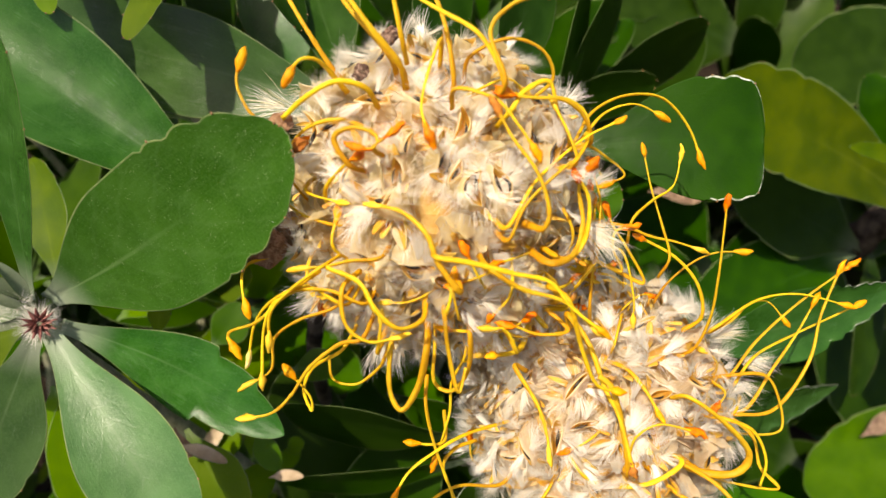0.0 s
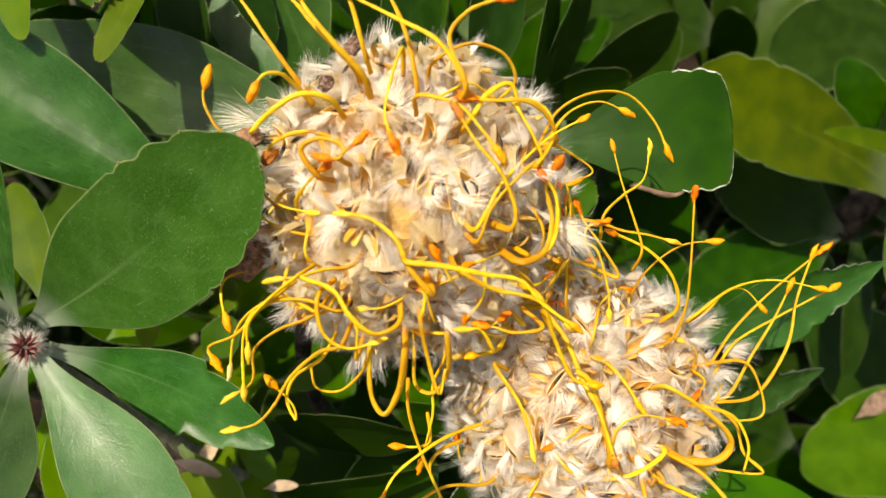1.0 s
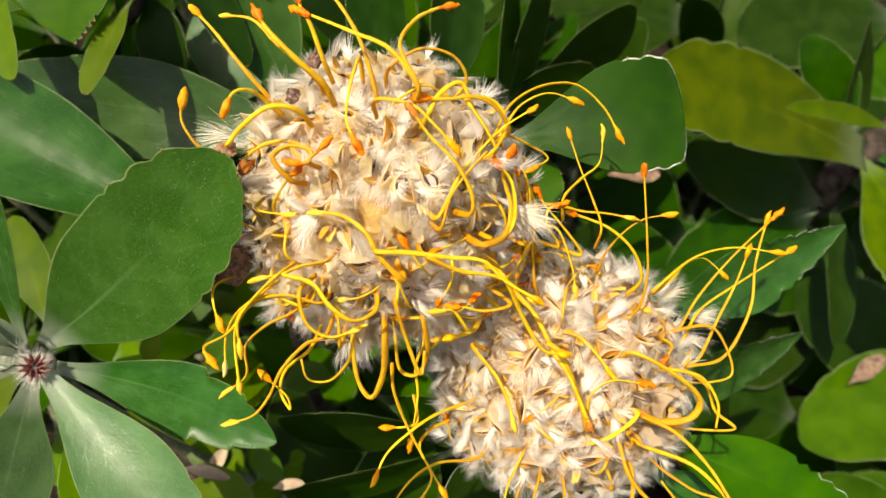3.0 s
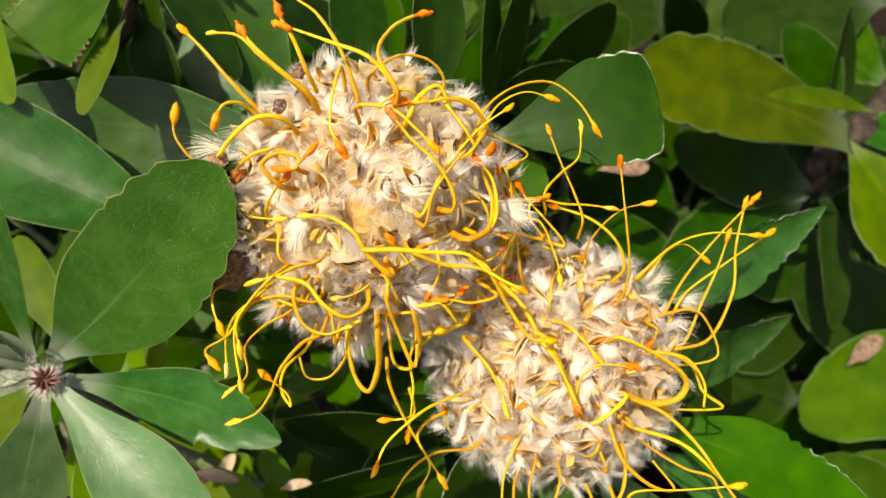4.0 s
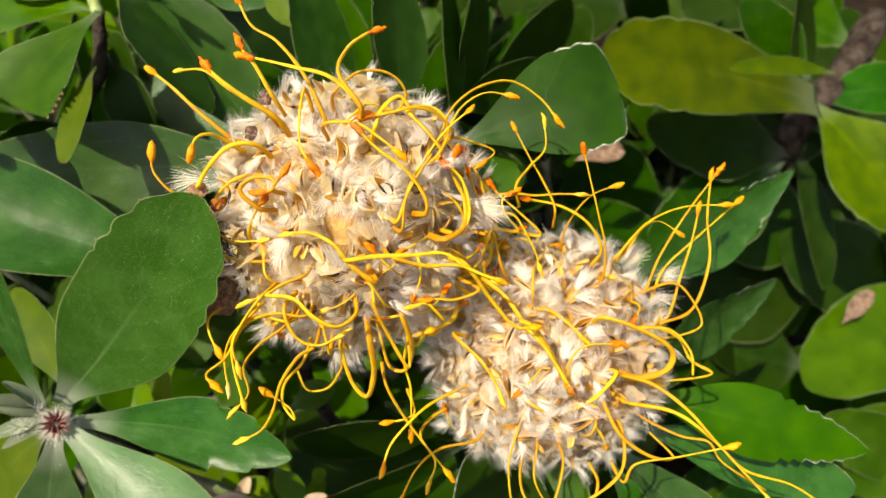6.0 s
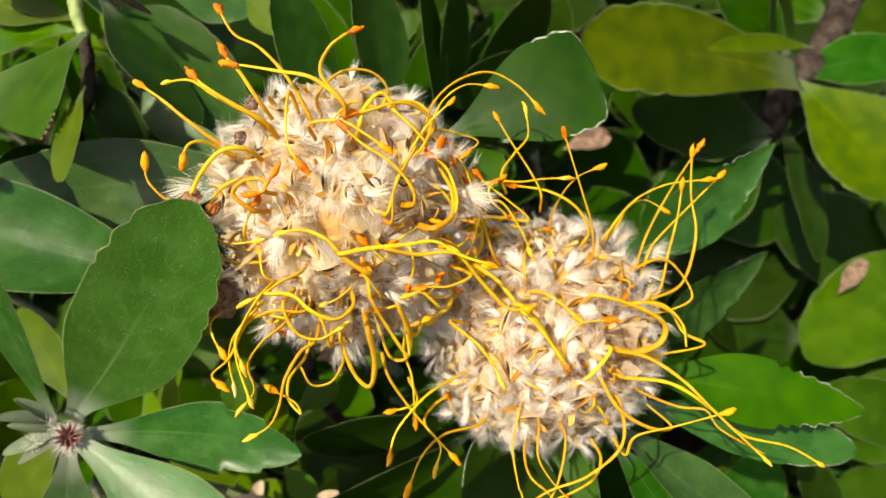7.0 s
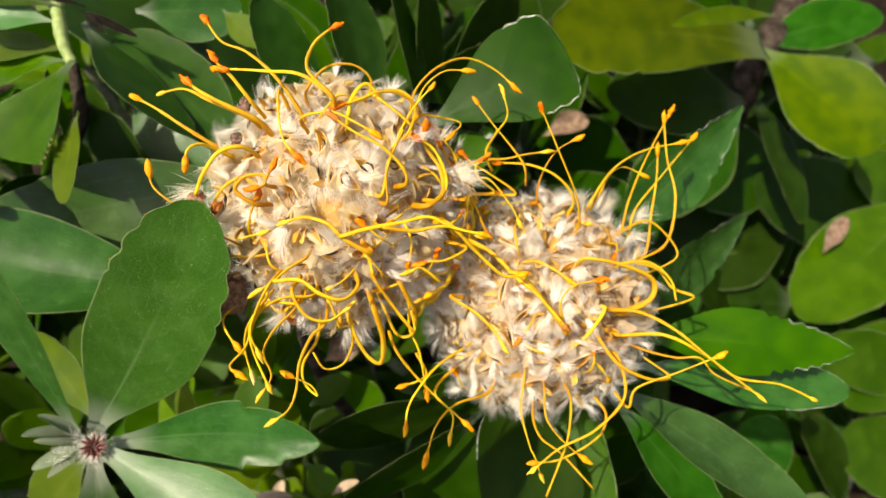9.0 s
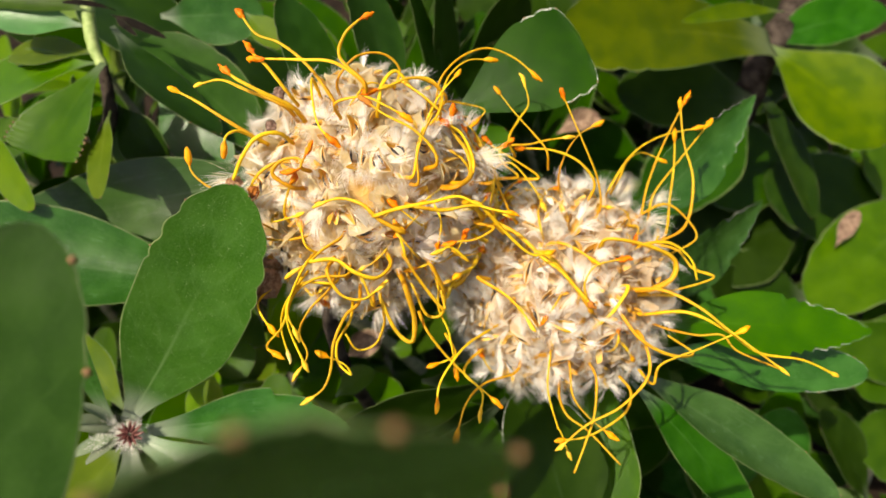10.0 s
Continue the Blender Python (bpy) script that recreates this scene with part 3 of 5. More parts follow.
leaf(shoot_lower, (-6.68, 36.00, -3.70), (-4.08, 36.00, -3.40), 1.7, 'dry', bow=.06, cup=.6, wave=.14, peak=.5, e=2.2, teeth=0)
leaf(shoot_fore, (-11.76, 27.00, -3.75), (-11.40, 27.00, -1.53), 1.0, 'lime', bow=.03, cup=.1, peak=.5, e=2.2, teeth=0)
leaf(shoot_fore, (-11.70, 33.00, -4.95), (-9.95, 33.00, -2.82), 2.0, 'mid', bow=.03, cup=.1, peak=.5, e=2.2, teeth=3)
leaf(shoot_fore, (-14.10, 34.00, -1.94), (-10.97, 34.00, -0.53), 2.0, 'mid', bow=.03, cup=.1, peak=.5, e=2.2, teeth=3)
leaf(shoot_lower, (-7.78, 31.00, -10.53), (-6.81, 31.00, -9.42), 0.9, 'lime', bow=.03, cup=.1, peak=.5, e=2.2, teeth=0)
leaf(shoot_lower, (-9.62, 33.00, -10.74), (-9.15, 33.00, -8.56), 1.1, 'lime', bow=.03, cup=.1, peak=.5, e=2.2, teeth=0)
leaf(shoot_lower, (-10.90, 30.00, -9.34), (-10.03, 30.00, -8.11), 0.7, 'straw', bow=.1, cup=.4, peak=.5, e=2.2, teeth=0)
leaf(shoot_fore, (-10.57, 27.00, -7.42), (-8.36, 27.00, -11.38), 2.6, 'lime', bow=.03, cup=.1, peak=.5, e=2.2, teeth=4, face=(-.26, -.8, .54))
leaf(shoot_fore, (-9.72, 29.00, -11.60), (-7.47, 29.00, -9.60), 1.7, 'lime', bow=.03, cup=.1, peak=.5, e=2.2, teeth=4)
leaf(shoot_lower, (-7.46, 31.00, -9.60), (-6.57, 31.00, -9.12), 0.9, 'lime', bow=.04, cup=.2, peak=.5, e=2.1, teeth=0, face=(-.26, -.8, .5))
leaf(shoot_lower, (-4.07, 33.00, -11.28), (-2.57, 33.00, -10.61), 1.7, 'lime', bow=.04, cup=.2, peak=.5, e=2.1, teeth=0, face=(-.26, -.8, .5))
leaf(shoot_lower, (-7.72, 27.00, -7.33), (-6.79, 27.00, -9.10), 1.1, 'fresh', bow=.04, cup=.2, peak=.5, e=2.1, teeth=0, face=(-.26, -.8, .5))
leaf(shoot_lower, (-6.91, 26.00, -9.06), (-5.54, 26.00, -9.02), 0.45, 'straw', bow=.12, cup=.5, peak=.5, e=2.1, teeth=0, face=(-.26, -.8, .5))
leaf(shoot_lower, (-10.18, 25.00, -7.46), (-8.23, 25.00, -8.14), 0.5, 'straw', bow=.12, cup=.5, peak=.5, e=2.1, teeth=0, face=(-.26, -.8, .5))
leaf(shoot_lower, (-6.37, 27.00, -5.05), (-4.13, 27.00, -4.79), 1.5, 'mid', bow=.04, cup=.2, peak=.5, e=2.1, teeth=0, face=(-.26, -.8, .5))
leaf(shoot_lower, (-3.69, 34.00, -4.41), (-2.70, 34.00, -5.08), 1.1, 'fresh', bow=.04, cup=.2, peak=.5, e=2.1, teeth=0, face=(-.26, -.8, .5))
# leaves added to close the gaps, most in the green that stands for shade
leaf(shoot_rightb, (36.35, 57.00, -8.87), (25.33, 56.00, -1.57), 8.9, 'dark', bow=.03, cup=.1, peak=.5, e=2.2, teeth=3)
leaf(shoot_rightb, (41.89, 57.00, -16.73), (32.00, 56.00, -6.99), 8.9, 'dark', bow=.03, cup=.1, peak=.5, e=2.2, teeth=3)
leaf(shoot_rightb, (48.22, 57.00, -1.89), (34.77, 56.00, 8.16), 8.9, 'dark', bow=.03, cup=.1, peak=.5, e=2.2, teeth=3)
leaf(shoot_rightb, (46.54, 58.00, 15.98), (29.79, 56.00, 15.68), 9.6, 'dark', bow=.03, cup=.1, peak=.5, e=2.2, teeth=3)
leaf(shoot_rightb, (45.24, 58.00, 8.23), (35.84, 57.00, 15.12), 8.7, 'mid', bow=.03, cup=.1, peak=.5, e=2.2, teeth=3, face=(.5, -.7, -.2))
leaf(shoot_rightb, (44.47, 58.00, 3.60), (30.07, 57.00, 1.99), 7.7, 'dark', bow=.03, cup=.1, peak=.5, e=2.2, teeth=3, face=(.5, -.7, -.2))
# dark leaf added, turned from the sun, where there is only shade
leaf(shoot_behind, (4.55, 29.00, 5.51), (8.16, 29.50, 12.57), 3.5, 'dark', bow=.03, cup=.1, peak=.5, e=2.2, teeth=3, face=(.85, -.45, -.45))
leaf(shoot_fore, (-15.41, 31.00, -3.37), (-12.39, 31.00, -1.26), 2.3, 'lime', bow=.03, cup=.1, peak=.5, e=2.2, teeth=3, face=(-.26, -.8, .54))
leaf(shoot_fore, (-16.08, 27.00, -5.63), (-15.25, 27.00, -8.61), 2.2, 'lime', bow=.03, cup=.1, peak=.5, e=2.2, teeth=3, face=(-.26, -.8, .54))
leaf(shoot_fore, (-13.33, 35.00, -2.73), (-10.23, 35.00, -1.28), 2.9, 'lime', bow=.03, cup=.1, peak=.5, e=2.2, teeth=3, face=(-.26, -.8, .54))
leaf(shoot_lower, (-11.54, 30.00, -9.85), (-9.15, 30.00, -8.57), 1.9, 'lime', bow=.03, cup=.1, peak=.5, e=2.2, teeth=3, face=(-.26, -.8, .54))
# more added leaves that close deep gaps with the dark of shade
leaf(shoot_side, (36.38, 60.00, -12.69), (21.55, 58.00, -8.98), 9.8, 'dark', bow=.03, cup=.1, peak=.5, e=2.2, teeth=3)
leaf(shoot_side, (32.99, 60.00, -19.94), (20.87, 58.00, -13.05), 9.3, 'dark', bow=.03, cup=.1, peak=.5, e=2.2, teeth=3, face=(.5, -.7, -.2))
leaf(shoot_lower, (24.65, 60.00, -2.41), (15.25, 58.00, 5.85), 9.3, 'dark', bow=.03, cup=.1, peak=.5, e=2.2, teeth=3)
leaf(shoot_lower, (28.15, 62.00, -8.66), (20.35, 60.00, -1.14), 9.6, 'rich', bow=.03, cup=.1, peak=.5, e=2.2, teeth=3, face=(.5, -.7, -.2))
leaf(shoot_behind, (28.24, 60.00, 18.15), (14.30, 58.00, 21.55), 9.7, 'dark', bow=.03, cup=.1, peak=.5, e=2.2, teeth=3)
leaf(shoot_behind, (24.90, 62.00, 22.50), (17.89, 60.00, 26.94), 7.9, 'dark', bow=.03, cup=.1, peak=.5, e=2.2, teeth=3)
leaf(shoot_near, (-8.89, 5.50, -5.03), (-4.05, 3.90, 0.34), 2.3, 'rich', bow=.04, cup=.08, peak=.55, e=3.2, teeth=6, face=(.3, -1, .1), ts=2)
leaf(shoot_near, (-3.25, 5.00, -6.08), (-0.15, -2.00, -3.44), 2.8, 'glauc', bow=.0, cup=.06, peak=.70, e=3.6, teeth=7, face=(0, -1, -.8), ts=1.3)


def below(p, d, sway=(0, 0, 0)):
    """The point d centimetres below p, along the pull of the earth, and a little aside."""
    return tuple(Vector(p) - UP * d + Vector(sway))


for shoot, sway, r in ((shoot_fore, (3, 0, 0), 0.28), (shoot_left, (2, 3, 0), 0.3), (shoot_behind, (-2, 3, 0), 0.35),
                       (shoot_lower, (-3, 3, 0), 0.35), (shoot_side, (2, 3, 0), 0.4), (shoot_near, (0, 0, -4), 0.3)):
    p = tuple(shoot["foot"])
    drop = 100 * shoot.matrix_basis.translation.z
    stem(shoot, [p, below(p, 7, Vector(sway) * 0.3), below(p, 16, sway), below(p, 0.6 * drop, Vector(sway) * 2.2), below(p, drop, Vector(sway) * 2.5)], r, r * 2, STEM)
stem(shoot_upper, [(-7.62, 24.60, 18.41), (-8.48, 24.60, 16.08), (-8.90, 24.70, 14.69), (-8.94, 24.80, 13.72)], 0.34, 0.26, FRESH, "stem", "fresh pale green stem")
knee = (-12.23, 28.50, 9.72)
stem(shoot_upper, [(-8.92, 24.80, 13.77), (-9.87, 25.80, 12.03), knee, below(knee, 10, (1, 3, 0)), below(knee, 30, (1, 6, 0)), below(knee, 64, (2, 6, 0))], 0.26, 0.5, WOOD, "stem", "brown woody stem")
p = tuple(shoot_rightb["foot"])
stem(shoot_rightb, [(41.19, 49.00, 8.54), (36.69, 48.00, 4.90), (32.45, 47.50, 2.58), (30.70, 50.00, 0.06), (29.17, 60.00, -4.45), tuple(Vector((29.17, 60.00, -4.45)) - UP * 30)], 1.15, 1.3, WOOD, "branch", "grey woody branch")


def bud(shoot, p, r):
    """A tight rosette of small pointed red scales."""
    rnd = random.Random(5)
    eye = (Vector((0, 0, 0)) - Vector(p)).normalized()
    side = eye.orthogonal().normalized()
    for ring, (count, lean, size) in enumerate(((6, 0.25, 0.75), (9, 0.65, 0.95), (12, 1.05, 1.1))):
        for k in range(count):
            a = 2 * math.pi * (k + 0.5 * ring + rnd.uniform(-0.15, 0.15)) / count
            out = side * math.cos(a) + eye.cross(side) * math.sin(a)
            way = (eye * math.cos(lean) + out * math.sin(lean)).normalized()
            base = local(shoot, p) + out * r * 0.2 * CM
            line = [base + way * r * size * CM * s + eye * 0.1 * r * CM * s * s for s in (0, 0.25, 0.5, 0.75, 1)]
            v, f, uv = tube(line, [r * CM * w for w in (0.10, 0.17, 0.15, 0.09, 0.01)], 6, 0.6)
            part("bud_scale", mesh_of("bud_scale", v, f, [BUD], None, uv), shoot, "small pointed dark red bud scale")


bud(shoot_fore, (-12.94, 21.00, -2.39), 0.46)


def down(shoot, p, r, count):
    """White down round a bud."""
    rnd = random.Random(9)
    eye = (Vector((0, 0, 0)) - Vector(p)).normalized()
    side = eye.orthogonal().normalized()
    verts, faces = [], []
    for _ in range(count):
        a = rnd.uniform(0, 6.28)
        out = side * math.cos(a) + eye.cross(side) * math.sin(a)
        start = local(shoot, p) + (out * rnd.uniform(0.15, 0.8) - eye * rnd.uniform(0.1, 0.7)) * r * CM
        way = (out + eye * rnd.uniform(0.1, 0.9) + side * rnd.uniform(-0.5, 0.5)).normalized() * r * rnd.uniform(0.4, 0.9) * CM
        broad = way.cross(eye).normalized() * 0.00005
        base = len(verts)
        verts += [start - broad, start + broad, start + way]
        faces.append((base, base + 1, base + 2))
    tagged(part("down", mesh_of("down", verts, faces, [HAIR]), shoot, "white down round the bud"), kind="stuff")


down(shoot_fore, (-13.57, 21.00, -1.77), 0.45, 160)
down(shoot_fore, (-14.02, 20.60, -2.10), 0.4, 90)
down(shoot_fore, (-13.01, 21.10, -2.40), 0.6, 700)

# ---------- seed heads ----------
def bract(rnd, verts, faces, slots, turn, t0, t1, size, wide, cup, slot):
    """One papery boat-shaped scale that bends outwards; returns its spine for the hairs."""
    steps, cols = 9, (-1, -0.86, -0.45, 0, 0.45, 0.86, 1)
    p, spine = Vector((0.03 * math.cos(turn), 0.03 * math.sin(turn), -0.15)), []
    base = len(verts)
    side = Vector((-math.sin(turn), math.cos(turn), 0))
    curl = rnd.uniform(-0.9, 0.9)
    for j in range(steps + 1):
        s = j / steps
        th = t0 + (t1 - t0) * s ** 1.4
        way = Vector((math.sin(th) * math.cos(turn), math.sin(th) * math.sin(turn), math.cos(th)))
        way = (way + side * curl * s).normalized()
        nrm = side.cross(way).normalized() * -1
        w = wide * max(0.04, math.sin(math.pi * (0.07 + 0.90 * s))) ** 0.5
        spine.append((p.copy(), way, side, nrm, w))
        for layer in (0, 1):
            for v in cols:
                wob = 0.03 * math.sin(9 * s + 5 * v + turn)
                lift = cup * min(v * v, 0.74) * w + (0.02 if abs(v) < 1 else -0.01)
                q = p + side * v * w * (1.0 if abs(v) < 1 else 0.98) + nrm * (lift + wob - 0.028 * layer)
                verts.append(q * CM)
        p = p + way * size / steps
    n = len(cols)
    row = 2 * n
    for k in range(n - 1):
        faces.append((0, base + k, base + k + 1))
        slots.append(0)
    for j in range(steps):
        for layer in (0, 1):
            for k in range(n - 1):
                a = base + j * row + layer * n + k
                f = (a, a + 1, a + row + 1, a + row)
                faces.append(f if layer else f[::-1])
                slots.append((slot if slot != 1 or k in (2, 3) else 0) if not layer else (2 if slot == 2 else 0))
        for k in (0, n - 1):
            a = base + j * row + k
            faces.append((a, a + row, a + row + n, a + n))
            slots.append(0)
    return spine


def hairs(rnd, verts, faces, spine, count, reach):
    """Silky hairs that stand off the edges of a scale like the vanes of a feather."""
    last = len(spine) - 1
    droop = rnd.uniform(-0.05, 0.2)
    for _ in range(count):
        j = min(last, 2 + int(rnd.random() ** 0.6 * (last - 1)))
        s = j / last
        p, way, side, nrm, w = spine[j]
        sign = rnd.choice((-1, 1))
        start = p + side * sign * w * rnd.uniform(0.1, 1.0) - nrm * 0.02
        aim = way * (0.7 + 0.6 * s) + side * sign * (0.6 - 0.42 * s + rnd.uniform(-0.12, 0.12)) + nrm * (droop + rnd.uniform(-0.1, 0.1))
        bend = (way * 0.25 + nrm * rnd.uniform(-0.1, 0.2) + side * rnd.uniform(-0.1, 0.1)) * 0.4
        strand(rnd, verts, faces, start, aim.normalized(), reach * rnd.uniform(0.5, 1.0), bend)


def pod(rnd, verts, faces, slots, hv, hf, sv, sf):
    """A woolly seed pod: a lens-shaped mouth with a thin pale lip, a golden hollow, broad cream flanks, seeds inside, combed hairs outside."""
    around = 26
    a, b = rnd.uniform(0.34, 0.58), rnd.choice((0.04, 0.06, 0.09, 0.12, 0.16))
    h, bend, beak = rnd.uniform(0.78, 1.0), rnd.uniform(-0.20, 0.20), rnd.uniform(-0.12, 0.30)
    ph = rnd.uniform(0, 6)
    spread = rnd.uniform(0.35, 0.68)
    levels = ((-0.42, 0.12, 0.0), (-0.24, 0.75, 0.0), (-0.05, 1.0, 0.0), (0.022, 1.0, 0.014), (0.014, 1.0, 0.032), (-0.05, 1.0, 0.075), (-0.13, 1.0, 0.18), (-0.27, 1.0, 0.28), (-0.48, 1.0, 0.32), (-0.95, 0.75, 0.22))
    base = len(verts)
    for k, (dz, scale, off) in enumerate(levels):
        off *= spread if k > 5 else 1.0
        for i in range(around):
            t = 2 * math.pi * i / around
            c, d = math.cos(t), math.sin(t)
            roll = 1 + 0.35 * math.sin(2 * t + ph) * (k > 4) + 0.2 * math.sin(5 * t + 2 * ph) * (k > 5)
            x = (a * scale + off * 0.75 * roll) * c
            y = b * scale * d * abs(d) ** 0.7 + off * roll * d + bend * (c * c - 0.5)
            z = h + dz + beak * c ** 4 * (1 if c > 0 else 0.5) * (k > 0) + 0.05 * math.sin(2 * t + ph) * (k > 1)
            p = Vector((x, y, z))
            wob = 0.13 if k > 5 else 0.03
            p += Vector((noise.noise(p * 3.1 + Vector((ph, 0, 0))), noise.noise(p * 3.1 + Vector((0, ph, 5))), noise.noise(p * 3.1 + Vector((9, 0, ph))))) * wob
            verts.append(p * CM)
    for k in range(len(levels) - 1):
        for i in range(around):
            j = (i + 1) % around
            faces.append((base + k * around + i, base + k * around + j, base + (k + 1) * around + j, base + (k + 1) * around + i))
            slots.append(1 if k < 3 else 3 if k < 4 else 0)
    faces.append(tuple(base + i for i in range(around))[::-1])
    slots.append(1)
    # seeds show as dark slivers under the lips
    for sign in ((-1, 1) if b > 0.13 else (rnd.choice((-1, 1)),)):
        shift = rnd.uniform(-0.3, 0.3) * a
        line = [Vector((shift + a * 0.5 * u, sign * max(b - 0.04, 0.0) * (1 - 0.5 * u * u) + bend * ((u * 0.5) ** 2 - 0.5), h - 0.012 + 0.03 * (1 - u * u))) * CM for u in (-1, -0.5, 0, 0.5, 1)]
        v, f, _ = tube(line, [CM * r for r in (0.006, 0.036, 0.05, 0.036, 0.006)], 6, 0.7)
        n0 = len(sv)
        sv.extend(v)
        sf.extend(tuple(n0 + q for q in g) for g in f)
    # hairs combed over the flanks towards the ends of the mouth
    for _ in range(250):
        t = rnd.uniform(0, 6.283)
        c, d = math.cos(t), math.sin(t)
        lev = rnd.random()
        off, dz = 0.07 + 0.22 * lev, 0.02 - 0.45 * lev
        start = Vector(((a + off * 0.75) * c, b * d + off * d + bend * (c * c - 0.5), h + dz + beak * c ** 4 * (1 if c > 0 else 0.5)))
        aim = Vector((c * 1.3 + rnd.uniform(-0.2, 0.2), d * 0.6 + rnd.uniform(-0.2, 0.2), 0.1 - 0.4 * lev + rnd.uniform(-0.1, 0.25))).normalized()
        strand(rnd, hv, hf, start, aim, rnd.uniform(0.25, 0.62), Vector((0, 0, rnd.uniform(-0.15, 0.3))), 0.0030)


def strand(rnd, verts, faces, start, aim, size, bend, half=0.0040, out=Vector((0, 0, 1))):
    """One tapering hair."""
    broad = aim.cross(out + Vector((rnd.uniform(-0.5, 0.5), rnd.uniform(-0.5, 0.5), rnd.uniform(-0.3, 0.3)))).normalized()
    base = len(verts)
    for t, w in ((0, 1.0), (0.5, 0.8)):
        q = start + aim * size * t + bend * size * t * t
        verts.extend([(q - broad * half * w) * CM, (q + broad * half * w) * CM])
    verts.append((start + aim * size + bend * size) * CM)
    faces.extend([(base, base + 1, base + 3, base + 2), (base + 2, base + 3, base + 4)])


def plume(rnd, hv, hf, count):
    """A combed tuft of hairs that fans out from one foot."""
    turn, tilt = rnd.uniform(0, 6.28), rnd.uniform(0.7, 1.5)
    way = Vector((math.sin(tilt) * math.cos(turn), math.sin(tilt) * math.sin(turn), math.cos(tilt)))
    side = way.cross(Vector((0.3, 0.2, 1))).normalized()
    up = side.cross(way)
    foot = Vector((0.2 * math.cos(turn), 0.2 * math.sin(turn), rnd.uniform(0.7, 1.02)))
    curve = up * rnd.uniform(-0.35, 0.15) + side * rnd.uniform(-0.3, 0.3)
    fan = rnd.uniform(0.14, 0.36)
    for _ in range(count):
        u = rnd.gauss(0, 0.5)
        aim = (way + side * u * fan * 2 + up * rnd.gauss(0, 0.10)).normalized()
        strand(rnd, hv, hf, foot + way * rnd.uniform(0, 0.25) + side * u * 0.07, aim, rnd.uniform(0.5, 0.8), curve, 0.0050)


def floret_meshes(seed, papery, podded):
    rnd = random.Random(seed)
    verts, faces, slots, hv, hf, sv, sf = [Vector((0, 0, -0.25)) * CM], [], [], [], [], [], []
    turn = rnd.uniform(0, 6.28)
    closed = seed % 10 >= podded
    if not closed:
        pod(rnd, verts, faces, slots, hv, hf, sv, sf)
    # papery scales, some curled over at the end, with white vanes
    for k in range(4 if closed else 1):
        turn += 2.1 + rnd.uniform(-0.6, 0.6)
        t0 = rnd.uniform(0.3, 0.9) if closed else rnd.uniform(0.6, 1.1)
        spine = bract(rnd, verts, faces, slots, turn, t0, t0 + rnd.choice((0.3, 0.7, 1.2, 2.0)), rnd.uniform(0.9, 1.3), rnd.uniform(0.10, 0.24), rnd.uniform(0.7, 1.9), rnd.choice((1, 0, 0)))
        hairs(rnd, hv, hf, spine, 110, rnd.uniform(0.35, 0.6))
    combed = len(hf)
    for _ in range(5 if closed else 3):
        plume(rnd, hv, hf, 55)
    for _ in range(3 if closed else 2):
        bract(rnd, verts, faces, slots, turn + rnd.uniform(0, 6), rnd.uniform(0.2, 0.5), rnd.uniform(0.6, 1.8), rnd.uniform(0.95, 1.35), rnd.uniform(0.08, 0.16), 0.9, 2)
    # some combed hairs take the cream that stands for shade under the plumes
    tones = [1 if 2 * i < combed and rnd.random() < 0.4 else 0 for i in range(len(hf) // 2)]
    return (mesh_of("floret", verts, faces, [papery, INNER, GOLD, LIP], slots), mesh_of("hair_tuft", hv, hf, [HAIR, SILK], [tones[i // 2] for i in range(len(hf))]),
            mesh_of("seed", sv, sf, [SEED]) if sv else None)


def seed_head(centre, radius, count, seed, label, axis, shy=Vector((0, 1, 0)), papery=CREAM, podded=8):
    """A round spent flower head: a core, florets all over it with their silky hairs."""
    head = thing("seed_head", centre, label, "seed head", "spent flower heads")
    rnd = random.Random(seed)
    florets = [floret_meshes(100 * seed + k, papery, podded) for k in range(20)]
    bm = bmesh.new()
    bmesh.ops.create_icosphere(bm, subdivisions=5, radius=(radius - 0.95) * CM)
    for v in bm.verts:
        v.co *= 1 + 0.05 * noise.noise(v.co * 160) + 0.03 * noise.noise(v.co * 420)
    me = bpy.data.meshes.new("core")
    bm.to_mesh(me)
    bm.free()
    me.materials.append(CORE)
    part("core", me, head, "ochre woolly core")
    for i in range(count):
        z = 1 - 2 * (i + 0.5) / count
        a = i * 2.399963 + rnd.uniform(-0.12, 0.12)
        out = Vector((math.sqrt(1 - z * z) * math.cos(a), math.sqrt(1 - z * z) * math.sin(a), z))
        out = (out + Vector([rnd.uniform(-0.07, 0.07) for _ in range(3)])).normalized()
        if out.dot(axis) < -0.86 or out.dot(shy) > 0.93:
            continue
        lean = (out + Vector([rnd.uniform(-0.45, 0.45) for _ in range(3)])).normalized()
        rot = lean.to_track_quat("Z", "Y").to_matrix().to_4x4() @ Matrix.Rotation(rnd.uniform(0, 6.28), 4, "Z")
        s = rnd.uniform(0.8, 1.12)
        m = Matrix.Translation(out * (radius - 0.98 + rnd.uniform(-0.16, 0.16)) * CM) @ rot @ Matrix.Diagonal((s, s, s, 1))
        body, tuft, seed_me = florets[rnd.randrange(len(florets))]
        f = part("floret", body, head, "", m)
        tagged(part("hair_tuft", tuft, f, "white silky hairs"), kind="stuff")
        if seed_me:
            part("seed", seed_me, f, "black seed in an open floret")
    return head


head_a = seed_head((-0.22, 18.4, 1.48), 4.32, 235, 11, "round spent flower head of cream bracts with white silky hairs", Vector((0.5, -0.8, 0.3)), Vector((-0.93, -0.35, 0.1)).normalized())
